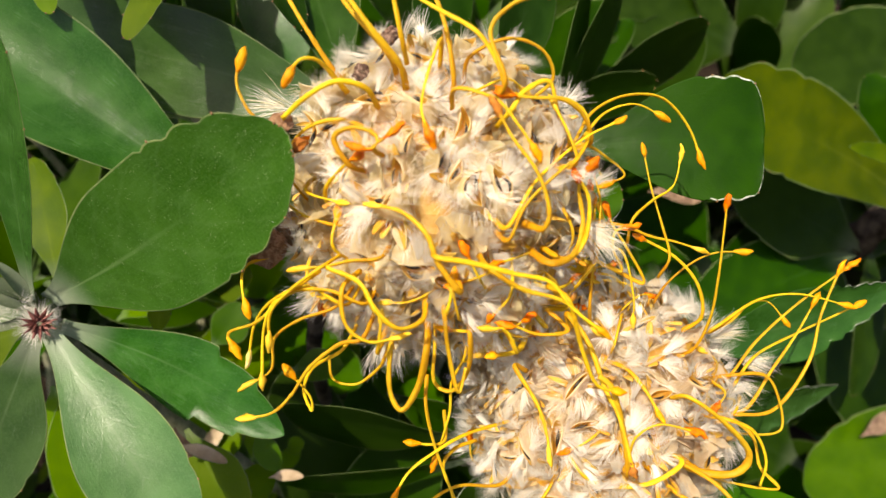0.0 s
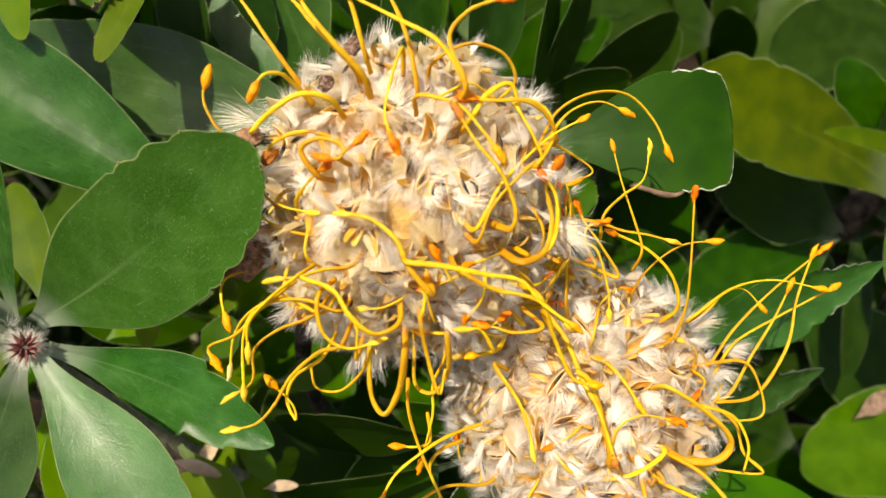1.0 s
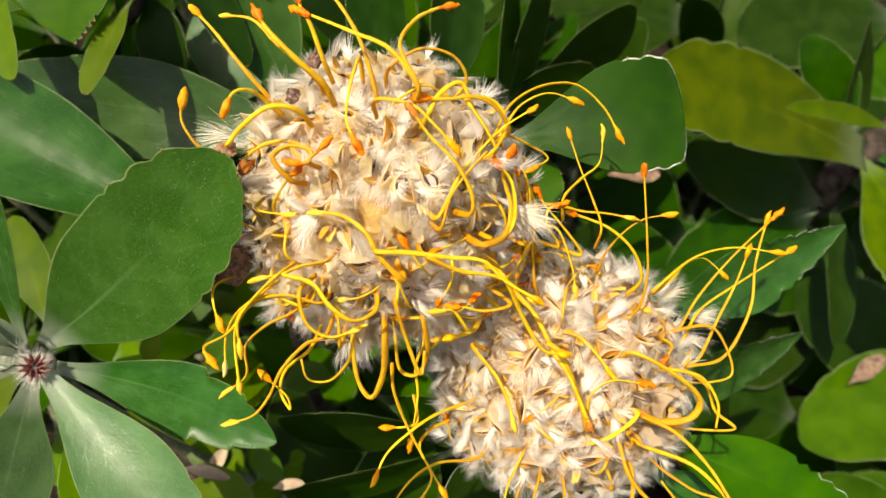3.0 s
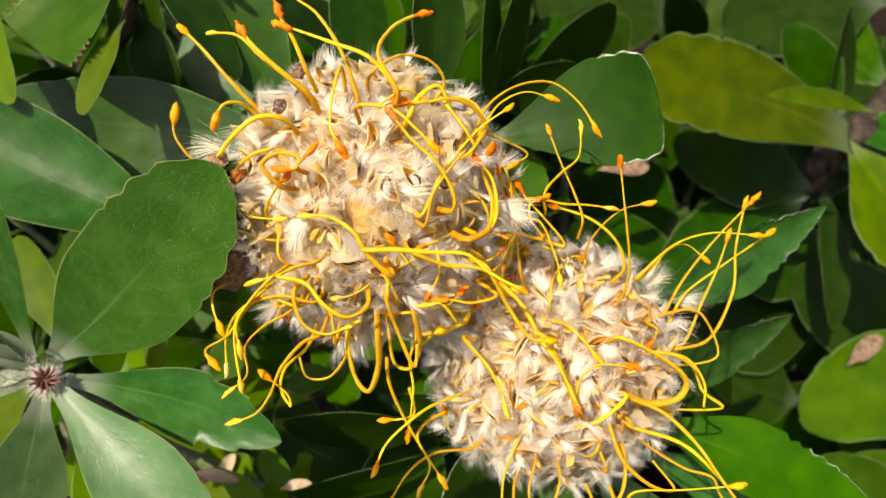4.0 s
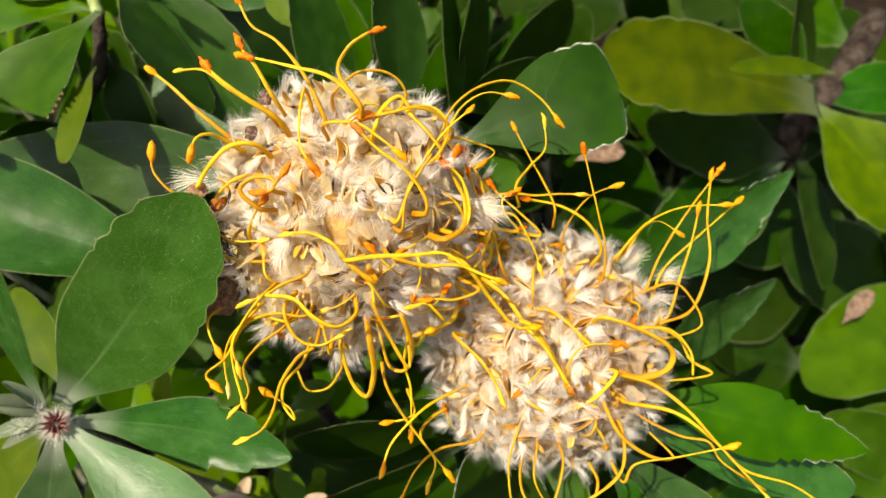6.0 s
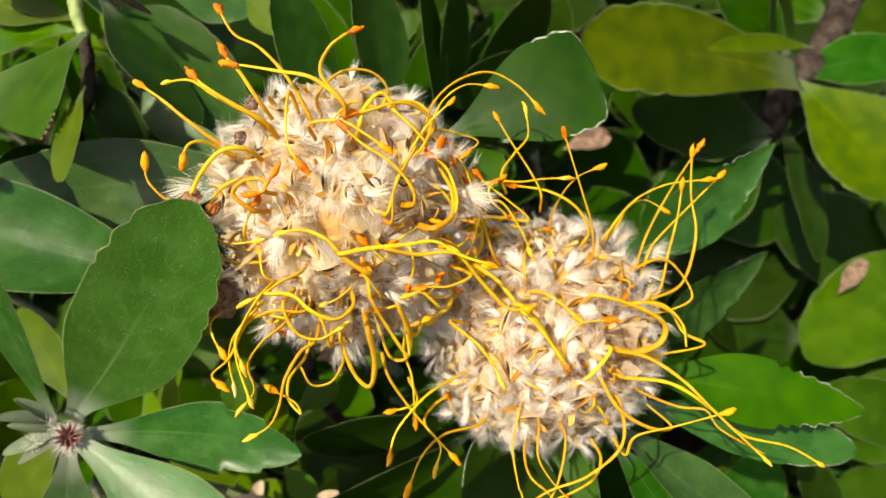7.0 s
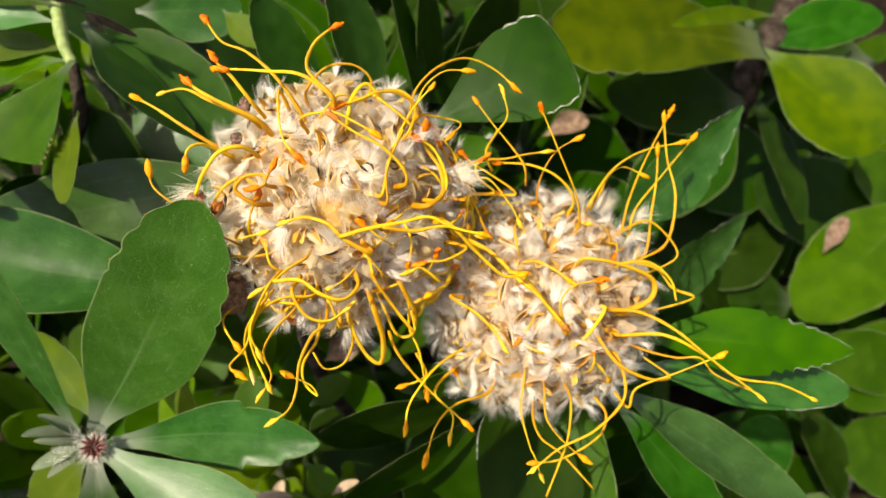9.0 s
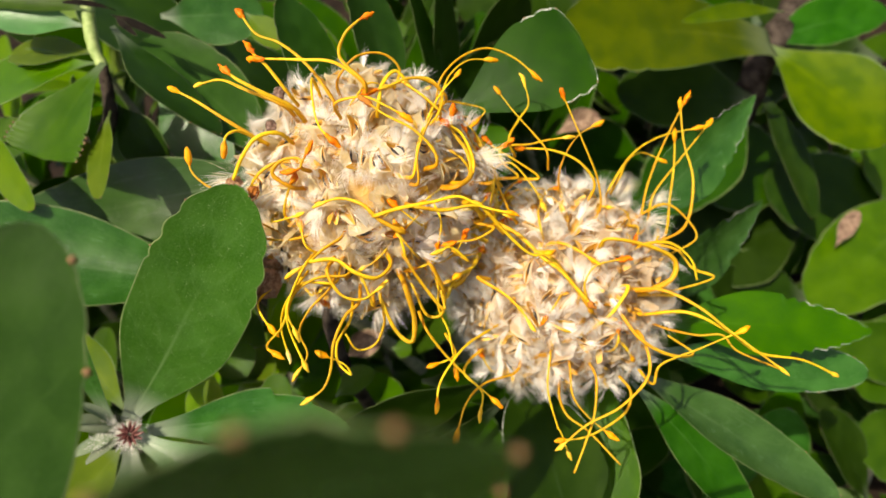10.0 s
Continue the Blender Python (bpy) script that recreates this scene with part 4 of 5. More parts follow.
head_b = seed_head((4.78, 21.4, -4.85), 4.2, 220, 12, "round spent flower head with pinkish cream bracts and silky hairs", Vector((0.3, -0.9, -0.1)), papery=BLUSH, podded=4)


def style(head, points, r, kind):
    """A long curved style; its thickened tip is a part of its own."""
    knots = [local(head, p) for p in points]
    knots.insert(0, knots[0] - knots[0].normalized() * 0.75 * CM)      # its foot sits deep among the florets
    if kind == "n" and knots[-1].length < 5.0 * CM:
        knots.append(knots[-1] - knots[-1].normalized() * 0.75 * CM)
    line = spline(knots, 7)
    k = len(line) - 1
    rough = random.Random(k + int(1e5 * abs(line[0].x)))
    radii = [0.00074 * r * rough.uniform(0.88, 1.12) * (1.15 - 0.55 * min(1.0, i / (0.85 * k))) for i in range(k + 1)]
    if kind == "n":
        radii = [0.00074 * r * rough.uniform(0.88, 1.12) * (1.1 - 0.25 * i / k) for i in range(k + 1)]
    v, f, uv = tube(line, radii, 8, 0.66)
    ob = part("style", mesh_of("style", v, f, [STYLE], None, uv), head)
    if kind != "n":
        end, way = line[-1], (line[-1] - line[-3]).normalized()
        rnd = random.Random(int(1e6 * (end.x + end.z)))
        size = rnd.uniform(0.46, 0.64) * CM
        bent = (way + Vector([rnd.uniform(-0.22, 0.22) for _ in range(3)])).normalized()
        spine = [end - way * size * (0.62 - s) if s < 0.62 else end + bent * size * (s - 0.62) for s in (0, 0.12, 0.28, 0.45, 0.62, 0.78, 0.92, 1.0)]
        wide = rnd.uniform(0.85, 1.1) * (0.78 if kind in "yw" else 1.0)
        v, f, uv = tube(spine, [0.001 * wide * w for w in (0.36, 0.5, 0.9, 1.14, 1.08, 0.8, 0.46, 0.1)], 8, 0.8)
        withered = 0.16 if kind in "rb" else 0.07
        v = [q + Vector((noise.noise(q * 900), noise.noise(q * 900 + Vector((7, 0, 0))), noise.noise(q * 900 + Vector((0, 9, 0))))) * withered * size for q in v]
        part("style_tip", mesh_of("style_tip", v, f, [TIP[kind]], None, uv), ob, {"r": "orange swollen tip", "o": "amber swollen tip", "y": "yellow swollen tip", "b": "russet withered tip", "w": "pale yellow tip"}[kind])
    return ob


style(head_a, [(-2.70, 15.60, 4.38), (-3.24, 15.30, 5.22), (-3.75, 15.40, 6.07), (-4.26, 15.50, 6.78)], .95, 'o')
style(head_a, [(-1.19, 14.60, 4.31), (-1.98, 14.50, 5.21), (-2.65, 15.00, 6.11), (-3.45, 15.30, 6.44)], .95, 'y')
style(head_a, [(-0.94, 14.20, 4.00), (-1.50, 13.70, 4.61), (-1.97, 13.50, 5.22), (-2.19, 13.50, 5.68)], 1.1, 'r')
style(head_a, [(-0.92, 14.40, 4.70), (-1.09, 14.20, 5.50), (-1.24, 14.10, 5.87), (-1.31, 14.10, 6.26)], .9, 'r')
style(head_a, [(1.30, 13.90, 3.55), (0.78, 13.70, 4.47), (-0.06, 13.80, 5.03), (-0.81, 14.00, 5.52), (-1.36, 14.10, 5.85)], .95, 'r')
style(head_a, [(0.24, 14.60, 3.80), (0.02, 14.60, 5.10), (-0.45, 14.80, 6.23), (-1.00, 14.80, 6.86), (-1.16, 14.80, 7.75)], 1.0, 'r')
style(head_a, [(1.31, 13.70, 3.52), (1.00, 13.80, 4.56), (1.40, 13.80, 5.11), (1.93, 13.80, 5.32), (2.32, 13.80, 5.35)], .9, 'r')
style(head_a, [(0.61, 14.80, 4.34), (1.46, 14.60, 4.69), (2.25, 14.80, 4.49), (2.55, 15.20, 3.96)], .8, 'n')
style(head_a, [(-2.55, 14.60, 3.98), (-2.77, 14.20, 4.11), (-3.09, 14.00, 4.02), (-3.34, 14.00, 3.62)], .8, 'o')
style(head_a, [(-4.23, 14.70, 2.97), (-4.52, 14.60, 3.44), (-4.60, 14.60, 3.84), (-4.48, 14.60, 4.29)], .75, 'o')
style(head_a, [(-1.68, 14.20, 3.49), (-2.30, 14.00, 3.58), (-2.98, 14.10, 3.25), (-3.53, 14.40, 2.87)], .85, 'n')
style(head_a, [(-0.05, 14.50, 4.63), (-0.31, 13.90, 3.76), (-0.45, 13.60, 2.92), (-0.24, 13.50, 2.27)], .85, 'r')
style(head_a, [(0.27, 13.70, 3.36), (1.10, 13.50, 3.08), (1.58, 13.50, 2.52), (1.97, 13.60, 1.97)], .8, 'o')
style(head_a, [(2.13, 13.90, 0.43), (2.22, 13.70, 0.84), (1.95, 13.50, 1.58), (1.40, 13.40, 2.32), (1.06, 13.40, 2.99)], 1.1, 'b')
style(head_a, [(3.50, 15.50, 2.52), (3.20, 15.00, 3.08), (2.63, 14.50, 3.31), (1.96, 14.20, 3.28), (1.24, 14.00, 3.32)], .95, 'r')
style(head_a, [(2.95, 15.30, 2.45), (2.60, 14.80, 3.07), (2.37, 14.60, 3.73), (1.80, 14.30, 3.46), (1.48, 14.20, 3.01)], .9, 'n')
style(head_a, [(3.04, 15.60, 2.45), (3.73, 16.40, 3.42), (4.74, 17.00, 3.98), (5.87, 17.50, 4.02), (6.66, 17.80, 3.32), (7.08, 17.95, 2.40)], .85, 'o')
style(head_a, [(3.23, 15.80, 2.55), (4.03, 16.40, 3.39), (4.93, 16.80, 3.71), (5.75, 17.00, 3.40)], .8, 'o')
style(head_a, [(1.40, 14.00, 0.49), (2.03, 14.60, 1.46), (2.77, 14.90, 2.17), (3.40, 15.10, 2.64), (4.19, 15.30, 3.02)], .9, 'o')
style(head_a, [(3.01, 14.80, 1.93), (2.82, 14.60, 2.53), (2.44, 14.60, 3.28)], .9, 'y')
style(head_a, [(2.87, 14.60, 1.90), (3.38, 15.30, 2.58), (3.33, 15.40, 3.20), (2.83, 15.20, 3.49), (1.99, 14.80, 3.43), (1.32, 14.40, 3.49)], .85, 'r')
style(head_a, [(3.35, 15.80, 2.53), (4.11, 16.40, 2.28), (4.65, 16.80, 1.90), (4.09, 16.60, 1.62)], .8, 'o')
style(head_a, [(2.40, 14.60, -0.31), (3.01, 15.10, -0.12), (3.27, 15.30, 0.61), (3.16, 15.20, 1.45), (3.44, 15.00, 1.95)], 1.2, 'r')
style(head_a, [(3.85, 16.80, -0.42), (3.95, 16.60, 0.59), (3.95, 16.50, 1.29), (3.69, 16.40, 2.13)], .85, 'r')
style(head_a, [(5.40, 17.60, -0.90), (4.89, 17.40, 0.01), (4.49, 17.30, 0.61), (4.29, 17.30, 1.13)], .9, 'r')
style(head_a, [(4.71, 17.30, -0.58), (4.46, 17.20, 0.01), (4.51, 17.10, 0.46), (4.95, 17.10, 0.60)], .9, 'r')
style(head_a, [(4.87, 17.60, 0.62), (5.62, 17.80, 0.35), (6.38, 18.00, 0.20), (7.19, 18.10, -0.05)], .75, 'y')
style(head_a, [(0.37, 14.00, -0.93), (-0.11, 13.70, -0.28), (-0.34, 13.60, 0.30), (-0.87, 13.70, 0.78), (-1.56, 14.00, 0.95)], 1.0, 'y')
style(head_a, [(-0.16, 13.60, -0.16), (0.54, 13.60, -0.28), (1.50, 13.80, -0.52), (2.30, 14.00, -0.71), (2.79, 14.20, -1.27), (3.55, 14.40, -1.85)], .9, 'o')
style(head_a, [(0.96, 13.70, -0.40), (1.70, 14.00, -0.86), (2.64, 14.20, -1.15), (3.45, 14.50, -1.86)], .9, 'y')
style(head_a, [(2.76, 14.30, -1.16), (3.13, 14.90, -2.17), (3.60, 15.40, -3.17), (4.22, 15.60, -3.40)], .9, 'o')
style(head_a, [(-1.40, 14.20, -0.21), (-2.02, 14.30, -0.26), (-2.61, 14.50, -0.39), (-3.30, 14.60, -0.44)], .9, 'y')
style(head_a, [(-0.45, 14.60, -1.57), (-0.97, 14.30, -1.74), (-1.45, 14.10, -1.32), (-1.81, 14.10, -0.72), (-2.54, 14.30, -0.41)], 1.1, 'n')
style(head_a, [(-2.72, 14.40, -0.43), (-3.42, 14.60, -0.93), (-3.90, 14.80, -1.45), (-3.98, 15.00, -2.21)], .9, 'y')
style(head_a, [(-2.22, 14.80, -1.26), (-3.05, 14.80, -0.85), (-3.75, 14.90, -1.12), (-4.15, 15.20, -1.82), (-4.25, 15.40, -3.17)], .8, 'y')
style(head_a, [(-1.76, 14.70, -1.23), (-2.57, 14.60, -0.92), (-3.49, 14.90, -1.01), (-4.34, 15.30, -1.70), (-5.10, 15.60, -2.00), (-4.92, 15.60, -2.43)], .8, 'o')
style(head_a, [(-3.28, 14.70, -0.85), (-3.96, 15.00, -1.22), (-4.43, 15.40, -1.78), (-4.63, 15.60, -2.68)], .75, 'w')
style(head_a, [(-2.48, 15.00, -1.34), (-3.31, 15.10, -1.63), (-3.94, 15.30, -2.10), (-4.04, 15.40, -2.84), (-4.70, 15.50, -3.25)], .8, 'y')
style(head_a, [(-1.91, 15.40, -2.11), (-2.47, 15.60, -2.27), (-3.21, 15.80, -2.85), (-3.71, 16.00, -3.57), (-4.19, 16.00, -4.01), (-4.88, 16.00, -4.14)], .8, 'y')
style(head_a, [(-2.45, 15.90, -2.45), (-3.20, 16.20, -2.92), (-3.46, 16.30, -3.50), (-3.26, 16.30, -4.03), (-3.30, 16.20, -3.62), (-3.83, 16.10, -2.97)], .7, 'o')
style(head_a, [(-2.25, 14.60, -0.89), (-2.18, 14.70, -1.70), (-1.65, 14.80, -2.10), (-0.92, 14.90, -1.98)], 1.2, 'y')
style(head_a, [(-0.38, 15.40, -2.31), (-0.58, 15.90, -3.28), (-1.00, 16.10, -3.96), (-1.30, 16.00, -3.43), (-1.24, 15.60, -2.27)], 1.35, 'n')
style(head_a, [(-1.46, 16.60, -2.70), (-1.66, 16.90, -3.07), (-2.24, 17.10, -3.52), (-2.86, 17.10, -3.40), (-2.94, 16.90, -2.75)], .75, 'n')
style(head_a, [(0.03, 15.00, -1.49), (0.13, 15.60, -2.44), (0.37, 16.00, -3.50), (0.56, 16.00, -2.89)], .85, 'n')
style(head_a, [(0.65, 15.60, -2.07), (0.62, 16.30, -3.01), (0.23, 16.70, -3.61), (-0.23, 16.80, -3.39), (-0.20, 16.50, -2.40)], 1.1, 'n')
style(head_a, [(-5.16, 17.20, -0.43), (-5.22, 17.00, -0.94), (-5.08, 17.00, -1.63)], .7, 'o')
style(head_a, [(-1.52, 15.20, -2.41), (-1.43, 14.80, -1.96), (-1.37, 14.60, -1.47)], .9, 'y')
style(head_a, [(1.76, 15.60, -2.47), (1.44, 15.10, -1.87), (0.96, 15.00, -1.82)], .8, 'y')
style(head_a, [(2.93, 15.40, -1.91), (2.24, 15.20, -1.98), (1.74, 15.10, -1.81), (1.38, 15.10, -1.76)], .8, 'r')
style(head_a, [(-2.03, 14.20, 1.82), (-2.32, 13.90, 2.35), (-1.89, 13.80, 2.56), (-1.42, 13.80, 2.39), (-1.46, 13.70, 2.11), (-1.88, 13.70, 2.14)], .9, 'r')
style(head_a, [(-1.47, 13.80, 2.13), (-1.11, 13.70, 2.40), (-0.97, 13.70, 2.52)], .8, 'r')
style(head_a, [(-0.43, 16.40, -3.89), (-0.25, 16.80, -4.92), (0.06, 17.00, -5.87), (0.57, 17.00, -7.10)], .8, 'o')
style(head_a, [(0.06, 17.20, -4.99), (-0.29, 17.00, -5.07), (-0.86, 16.90, -4.99)], .7, 'o')
style(head_a, [(0.57, 16.50, -2.62), (0.22, 16.80, -3.42), (0.16, 17.00, -4.29), (-0.26, 17.20, -5.69)], .75, 'o')
style(head_a, [(1.41, 14.00, 0.20), (1.70, 13.80, 0.85), (2.13, 13.80, 1.34), (2.72, 13.90, 1.85)], .8, 'n')
style(head_a, [(2.85, 15.20, -0.24), (3.29, 15.20, 0.22), (3.34, 15.00, 1.12), (2.99, 14.80, 1.70)], 1.1, 'r')
style(head_b, [(6.05, 17.50, -0.21), (6.09, 18.20, 0.64), (5.96, 18.80, 1.80), (5.80, 19.00, 2.93)], .8, 'o')
style(head_b, [(5.10, 17.60, 0.80), (5.82, 18.20, 1.35), (6.51, 18.50, 1.80), (6.78, 18.60, 2.77)], .8, 'y')
style(head_b, [(7.07, 18.40, -2.76), (7.27, 17.80, -1.83), (7.23, 17.20, -0.73), (7.23, 16.90, 0.31), (7.25, 16.70, 1.24)], .85, 'r')
style(head_b, [(6.35, 18.60, -0.98), (6.92, 18.40, -0.43), (7.55, 18.20, -0.11), (8.36, 18.10, -0.08)], .75, 'o')
style(head_b, [(7.30, 18.50, -1.90), (7.08, 18.20, -1.00), (6.34, 17.90, -0.22), (5.22, 17.60, 0.35)], 1.1, 'r')
style(head_b, [(1.87, 17.20, -3.07), (2.42, 16.90, -3.99), (2.66, 16.80, -4.76), (2.71, 16.70, -5.34)], .9, 'y')
style(head_b, [(4.75, 16.80, -5.75), (4.50, 16.40, -4.51), (4.20, 16.20, -3.48), (3.85, 16.20, -3.13)], 1.2, 'n')
style(head_b, [(4.83, 17.20, -5.54), (4.97, 16.90, -4.87), (5.59, 16.80, -4.50), (6.64, 16.90, -4.76)], .8, 'r')
style(head_b, [(7.15, 18.20, -6.18), (8.01, 18.00, -6.16), (8.32, 17.80, -5.58), (7.59, 17.40, -4.71), (6.49, 17.20, -3.91)], 1.4, 'n')
style(head_b, [(7.77, 18.00, -4.67), (8.64, 18.20, -5.08), (9.07, 18.40, -5.93), (8.95, 18.50, -6.68)], .9, 'n')
style(head_b, [(1.76, 18.60, -4.91), (0.58, 17.40, -4.93), (-0.22, 16.80, -5.21), (-0.87, 16.50, -5.63), (-1.25, 16.30, -6.23)], .8, 'o')
style(head_b, [(0.35, 18.20, -5.53), (0.00, 17.40, -5.79), (0.26, 17.00, -6.54), (-0.16, 16.90, -7.19)], .75, 'y')
style(head_b, [(1.57, 18.60, -6.70), (0.44, 17.80, -6.43), (-0.41, 17.20, -6.68), (-1.22, 17.00, -7.54)], .8, 'o')
style(head_b, [(2.97, 18.40, -6.72), (2.36, 18.40, -7.71), (2.09, 18.50, -8.98), (2.09, 18.50, -9.30), (1.98, 18.50, -10.13)], .8, 'y')
style(head_b, [(3.35, 18.20, -7.45), (3.01, 18.00, -8.23), (3.16, 18.00, -9.12), (3.60, 18.00, -10.09)], .8, 'o')
style(head_b, [(6.11, 18.00, -7.48), (5.65, 17.60, -8.64), (4.28, 17.50, -9.16), (2.93, 17.60, -9.21), (1.77, 17.70, -9.51)], .9, 'y')
style(head_b, [(4.97, 18.60, -9.18), (4.34, 18.30, -9.65), (2.90, 18.20, -9.74), (1.89, 18.20, -9.42)], .8, 'o')
style(head_b, [(2.63, 18.80, -8.25), (2.57, 18.40, -8.86), (2.97, 18.30, -9.64), (3.41, 18.20, -11.10)], .75, 'n')
style(head_b, [(4.04, 18.30, -8.15), (3.39, 18.10, -9.15), (2.68, 18.20, -9.89), (1.84, 18.20, -10.64)], .75, 'n')
style(head_b, [(6.41, 18.20, -5.81), (7.24, 17.20, -6.23), (7.95, 16.80, -7.20), (8.51, 16.70, -8.44), (9.42, 16.60, -10.33)], .9, 'y')
style(head_b, [(6.57, 18.40, -6.86), (7.71, 17.40, -7.32), (8.55, 17.20, -8.40), (9.30, 17.50, -9.67), (10.73, 18.00, -10.72), (11.74, 18.50, -11.88)], .85, 'y')
style(head_b, [(5.68, 17.60, -6.15), (5.87, 17.30, -7.43), (6.60, 17.50, -8.41), (7.34, 17.70, -8.73), (6.88, 17.80, -7.81)], .85, 'n')
style(head_b, [(5.65, 17.80, -9.06), (6.12, 17.50, -8.53), (7.38, 17.00, -8.52), (8.95, 16.70, -8.57)], .85, 'o')
style(head_b, [(7.18, 18.60, -7.75), (7.93, 18.20, -8.36), (8.64, 18.00, -8.70), (8.86, 18.00, -9.43), (9.94, 18.10, -10.70)], .75, 'n')
style(head_b, [(8.33, 19.40, -3.91), (9.45, 19.80, -2.80), (10.83, 20.00, -1.66), (12.54, 20.00, -0.43)], .8, 'r')
style(head_b, [(8.87, 19.60, -4.95), (10.05, 19.80, -4.81), (11.16, 20.00, -3.45), (11.54, 20.00, -1.99), (12.16, 20.00, -0.51)], .85, 'o')
style(head_b, [(7.98, 19.00, -2.21), (9.35, 19.50, -1.52), (10.82, 19.90, -1.37), (12.43, 20.00, -1.75)], .75, 'o')
style(head_b, [(8.53, 19.60, -4.22), (9.51, 20.00, -3.27), (10.95, 20.30, -2.61), (13.07, 20.50, -1.70)], .8, 'o')
style(head_b, [(9.08, 19.70, -4.82), (10.01, 19.90, -3.63), (10.79, 20.00, -2.58), (11.40, 20.00, -1.50)], .8, 'o')
style(head_b, [(8.42, 19.20, -2.10), (9.15, 19.60, -1.65), (9.88, 19.90, -1.61), (10.48, 20.00, -2.25)], .7, 'o')
style(head_b, [(8.29, 19.30, -3.74), (9.54, 19.50, -3.74), (10.03, 19.60, -4.46), (10.09, 19.60, -5.41), (9.16, 19.60, -5.54)], .8, 'n')
style(head_b, [(8.04, 19.20, -4.75), (8.99, 19.10, -5.42), (9.19, 19.00, -6.32), (9.70, 19.00, -6.96), (8.03, 18.90, -6.66)], .85, 'n')
style(head_b, [(3.22, 17.00, -1.68), (3.71, 16.60, -2.44), (4.03, 16.30, -3.47), (4.36, 16.20, -4.18), (4.73, 16.20, -5.59)], 1.1, 'b')
style(head_b, [(4.04, 17.40, -0.01), (4.70, 17.20, -0.07), (4.99, 17.20, -1.18), (5.02, 17.30, -1.96)], .8, 'y')
style(head_b, [(3.92, 17.50, -1.48), (3.94, 17.30, -0.43), (3.79, 17.00, 0.62), (3.70, 16.50, 1.59)], .85, 'r')
def loose_styles(head, radius, count, seed, lean, thick=1.0, kinds="rrroyn"):
    """Short spent styles that lie curled among the florets."""
    rnd = random.Random(seed)
    c = Vector(head["foot"])
    for _ in range(count):
        out = Vector((rnd.uniform(-1, 1), rnd.uniform(-1.2, -0.1), rnd.uniform(-1, 1))) + Vector(lean)
        out.normalize()
        along = out.cross(Vector([rnd.uniform(-1, 1) for _ in range(3)])).normalized()
        aside = out.cross(along) * rnd.uniform(-0.7, 0.7)
        size = rnd.uniform(1.3, 2.3)
        foot = c + out * (radius - 0.75)
        pts = [foot, foot + out * 0.55 + along * size * 0.3, foot + out * rnd.uniform(0.6, 0.9) + along * size * 0.65 + aside * 0.5, foot + out * rnd.uniform(0.2, 0.7) + along * size + aside * 1.2]
        style(head, [tuple(q) for q in pts], rnd.uniform(0.7, 1.05) * thick, rnd.choice(kinds))


loose_styles(head_a, 4.35, 14, 31, (0, 0, 0))
loose_styles(head_a, 4.35, 14, 32, (1.0, 0, -0.9))
loose_styles(head_a, 4.5, 26, 34, (1.9, 0.6, -1.9), 1.5, "oyynnr")
loose_styles(head_b, 4.2, 16, 33, (0, 0, 0))
loose_styles(head_b, 4.4, 24, 35, (-1.5, 0.0, 1.7), 1.4, "oyynnr")
for head, way in ((head_a, Vector((-0.55, 0.75, -0.35))), (head_b, Vector((-0.25, 0.9, -0.35)))):
    c = Vector(head["foot"])
    stem(head, [tuple(c + way * 2.5), tuple(c + way * 5.5), tuple(c + way * 9 - UP * 2), tuple(c + way * 11 - UP * 12), tuple(c + way * 12 - UP * (100 * head.matrix_basis.translation.z - 4))], 0.3, 0.42, WOOD, "stalk")


def tuft(head, p, way, size, count, seed):
    """A white plume that stands out from a head."""
    rnd = random.Random(seed)
    way = Vector(way).normalized()
    side = way.cross(Vector((0, 1, 0))).normalized()
    verts, faces = [], []
    for _ in range(count):
        u = rnd.gauss(0, 0.5)
        aim = (way + side * u * 0.5 + Vector((0, rnd.gauss(0, 0.15), 0))).normalized()
        foot = local(head, p) / CM - way * size * 0.5 + way * rnd.uniform(0, 0.5) * size + side * u * 0.15 * size
        strand(rnd, verts, faces, foot, aim, size * rnd.uniform(0.4, 0.75), Vector((0, 0, -0.15)), 0.0046, Vector((0, -1, 0.2)))
    tagged(part("hair_tuft", mesh_of("hair_tuft", verts, faces, [HAIR, SILK], [(i // 2) % 3 // 2 for i in range(len(faces))]), head, "white feathery plume"), kind="stuff")


tuft(head_b, (8.65, 20.00, -2.46), (1, 0, 0.5), 1.2, 150, 41)
tuft(head_b, (9.78, 20.30, -3.53), (1, 0, -0.1), 1.2, 120, 42)
tuft(head_b, (9.22, 20.00, -4.23), (1, 0, -0.5), 1.1, 90, 43)
tuft(head_a, (-4.46, 16.60, 3.68), (-1, 0, 0.25), 1.3, 90, 45)
tuft(head_a, (3.99, 16.20, 0.21), (0.9, 0, -0.5), 1.3, 130, 46)
tuft(head_a, (3.94, 16.20, 0.38), (1, 0, -0.3), 1.1, 90, 47)
foot, end = local(head_a, (1.63, 17.00, 3.99)), local(head_a, (1.27, 16.20, 5.17))
verts, faces, slots, uvs, _ = leaf_mesh((end - foot).length / CM, 0.6, 0.1, 0.5, 0.5, 1.8, 0, 0.03, 0.08, 0, 7, 12, neck=0.55)
m = (end - foot).to_track_quat("Y", "Z").to_matrix().to_4x4()
m.translation = foot
part("bract", mesh_of("bract", verts, faces, [CREAM, LIP], slots, uvs), head_a, "papery cream bract that stands up", m)


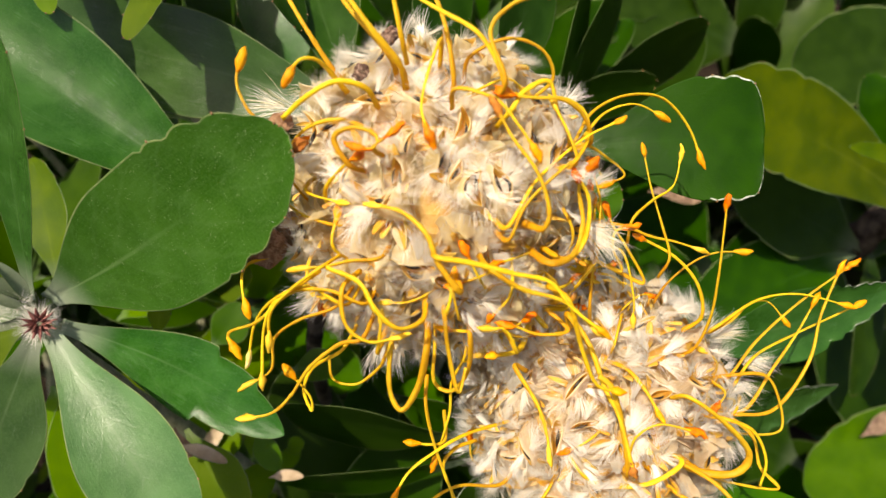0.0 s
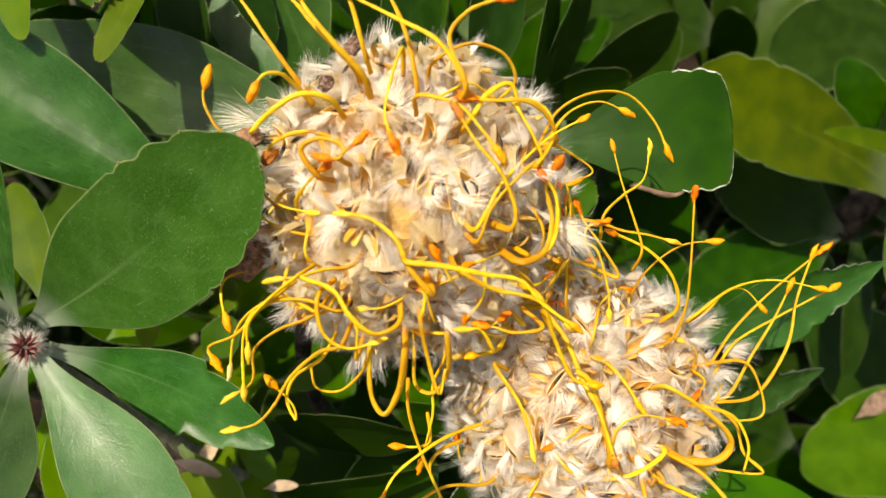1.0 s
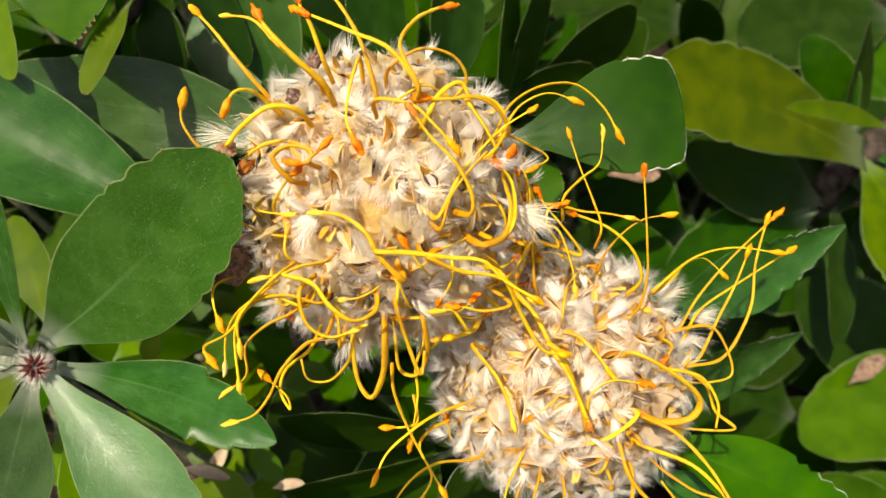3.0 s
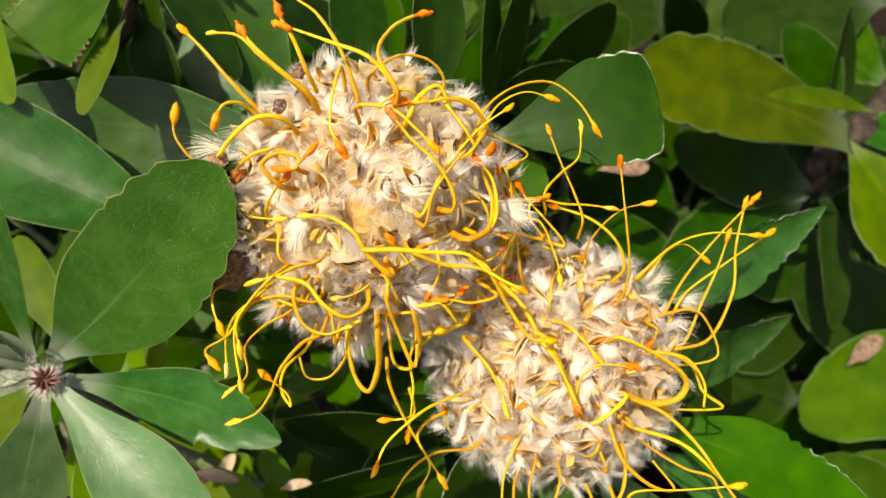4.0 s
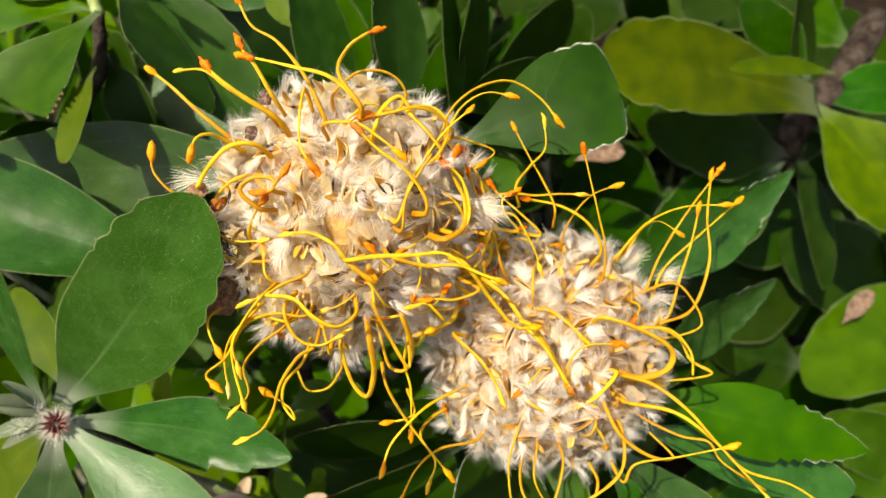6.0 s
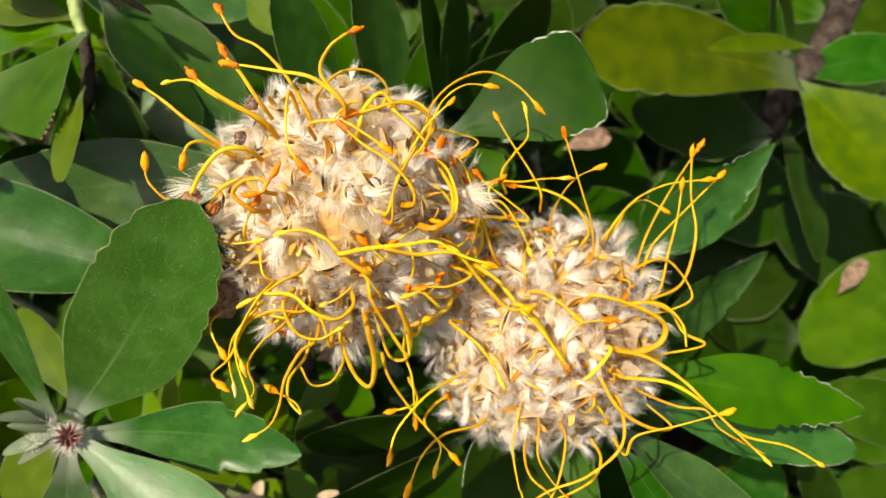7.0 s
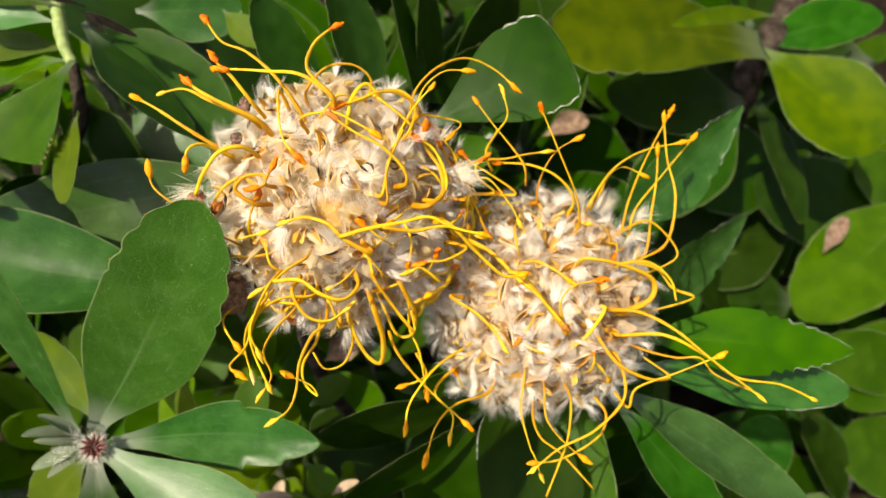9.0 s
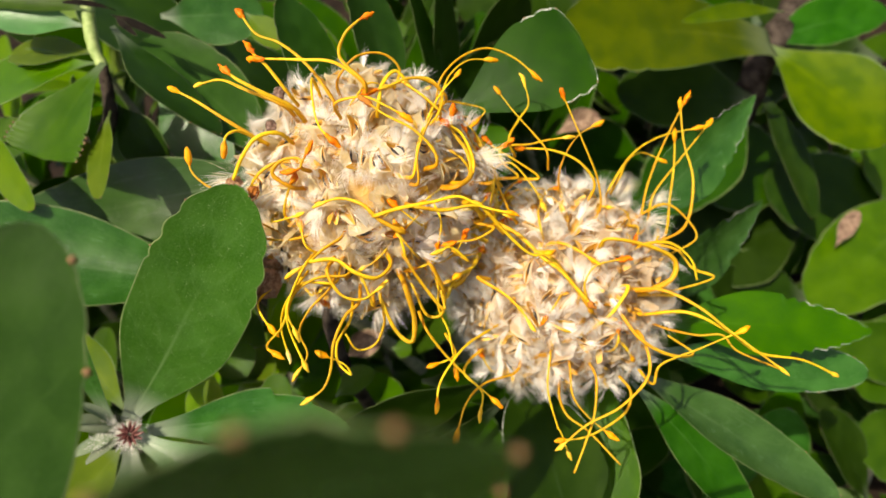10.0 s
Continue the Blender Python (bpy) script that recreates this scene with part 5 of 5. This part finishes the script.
# ---------- the rest of the shrub ----------
def whorl(seed, tones, label):
    """A shoot tip with leaves all round, about its own foot, with its stem below."""
    rnd = random.Random(seed)
    shoot = thing("leafy_shoot", (0, 0, 0), label, "shoot", "shoots of the shrub")
    side = UP.orthogonal().normalized()
    for k in range(10):
        a = 2.4 * k + rnd.uniform(-0.3, 0.3)
        lean = 0.45 + 0.085 * k + rnd.uniform(-0.12, 0.12)
        out = side * math.cos(a) + UP.cross(side) * math.sin(a)
        way = UP * math.cos(lean) + out * math.sin(lean)
        foot = -UP * 0.45 * k
        size = rnd.uniform(6.5, 9.5)
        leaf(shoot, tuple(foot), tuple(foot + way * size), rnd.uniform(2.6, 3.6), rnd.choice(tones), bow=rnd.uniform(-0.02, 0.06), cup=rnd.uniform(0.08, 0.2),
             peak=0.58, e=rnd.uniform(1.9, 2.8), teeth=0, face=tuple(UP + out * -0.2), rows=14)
    stem(shoot, [(0, 0, 0), tuple(-UP * 8), tuple(-UP * 18 + side * 2), tuple(-UP * 36 + side), tuple(-UP * 60 + side * 2)], 0.25, 0.5, STEM)
    return shoot


# the first is mostly dark green, a colour that stands in for deep shade
PROTO = [whorl(21, ("dark", "mid", "dark"), "shoot deep in the shrub, its leaves coloured dark green for shade"),
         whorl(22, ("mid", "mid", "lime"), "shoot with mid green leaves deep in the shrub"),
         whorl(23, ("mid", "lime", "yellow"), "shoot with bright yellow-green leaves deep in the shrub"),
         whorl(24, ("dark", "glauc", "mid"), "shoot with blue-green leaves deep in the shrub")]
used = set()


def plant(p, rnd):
    # mostly the dark prototype beyond x = -4, shade put in as leaf colour
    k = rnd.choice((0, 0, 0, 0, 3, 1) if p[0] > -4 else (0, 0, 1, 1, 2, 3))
    turn = Matrix.Rotation(rnd.uniform(0, 6.28), 4, UP) @ Matrix.Rotation(rnd.uniform(-0.35, 0.35), 4, UP.orthogonal())
    s = rnd.uniform(0.95, 1.3)
    m = BUSH @ Matrix.Translation(Vector(p) * CM) @ turn @ Matrix.Diagonal((s, s, s, 1))
    if k in used:
        copy_thing(PROTO[k], m)
    else:
        used.add(k)
        PROTO[k].matrix_basis = m


rnd = random.Random(77)
for depth, gap in ((42, 11.5), (54, 12.5), (68, 10.5)):
    wide, high = 0.70 * depth + 8, 0.50 * depth + 6
    x = -wide
    while x < wide:
        z = -high
        while z < high:
            p = (x + rnd.uniform(-4, 4), depth + rnd.uniform(-4, 4) + (10 if x > 6 and depth < 50 else 0), z + rnd.uniform(-4, 4))
            if rnd.random() < 0.85 and not (p[0] > 13 and p[2] > -21 and p[1] < 62):
                plant(p, rnd)
            z += gap
        x += gap
# ---------- dry scraps on the heads ----------
def scrap(head, p, size, seed, label, mat=DRY, face=(0, -1, 0)):
    """A crumpled dry scale that clings to a head."""
    rnd = random.Random(seed)
    out = Vector(face).normalized()
    side = out.orthogonal().normalized()
    other = out.cross(side)
    n, verts, faces = 17, [], []
    for layer in (0, 1):
        for i in range(n):
            for k in range(n):
                a, b = -1 + 2 * i / (n - 1), -1 + 2 * k / (n - 1)
                a, b = a * math.sqrt(1 - b * b / 2), b * math.sqrt(1 - a * a / 2)
                r = 1 + 0.3 * noise.noise((a * 1.5 + seed, b * 1.5, 0))
                h = 0.55 * noise.noise((a * 1.3, b * 1.3, seed * 1.7)) + 0.25 * noise.noise((a * 3.5, b * 3.5, seed)) + 0.22 * noise.noise((a * 8, b * 8, seed)) - 0.35 * (a * a + b * b) - 0.07 * layer
                verts.append(local(head, p) + (side * a * r + other * b * r * 0.8 + out * h) * size * CM)
    for layer in (0, 1):
        for i in range(n - 1):
            for k in range(n - 1):
                q = layer * n * n + i * n + k
                f = (q, q + 1, q + n + 1, q + n)
                faces.append(f if layer else f[::-1])
    ring = [k for k in range(n)] + [i * n + n - 1 for i in range(1, n)] + [n * n - 1 - k for k in range(1, n)] + [(n - 1 - i) * n for i in range(1, n - 1)]
    for q, w in zip(ring, ring[1:] + ring[:1]):
        faces.append((q, w, w + n * n, q + n * n))
    return part("dry_scale", mesh_of("dry_scale", verts, faces, [mat]), head, label)


scrap(head_a, (-4.65, 17.20, 0.02), 0.62, 3, "crumpled brown dry scale")
scrap(head_a, (-4.35, 17.60, 0.48), 0.55, 4, "crumpled brown dry scale")
scrap(head_a, (-5.09, 17.40, -0.07), 0.35, 8, "crumpled brown dry scale")
scrap(head_a, (-3.61, 14.50, 2.78), 0.34, 5, "papery brown scale", DRY, (0.3, -1, 0.2))
scrap(head_a, (-3.17, 14.40, 2.30), 0.20, 6, "withered orange-brown flower remnant", TIP["b"])
scrap(head_a, (-1.22, 15.00, 4.92), 0.24, 7, "withered reddish-brown flower remnant", REMNANT)
scrap(head_a, (-1.90, 15.00, 4.07), 0.22, 9, "withered reddish-brown flower remnant", REMNANT)
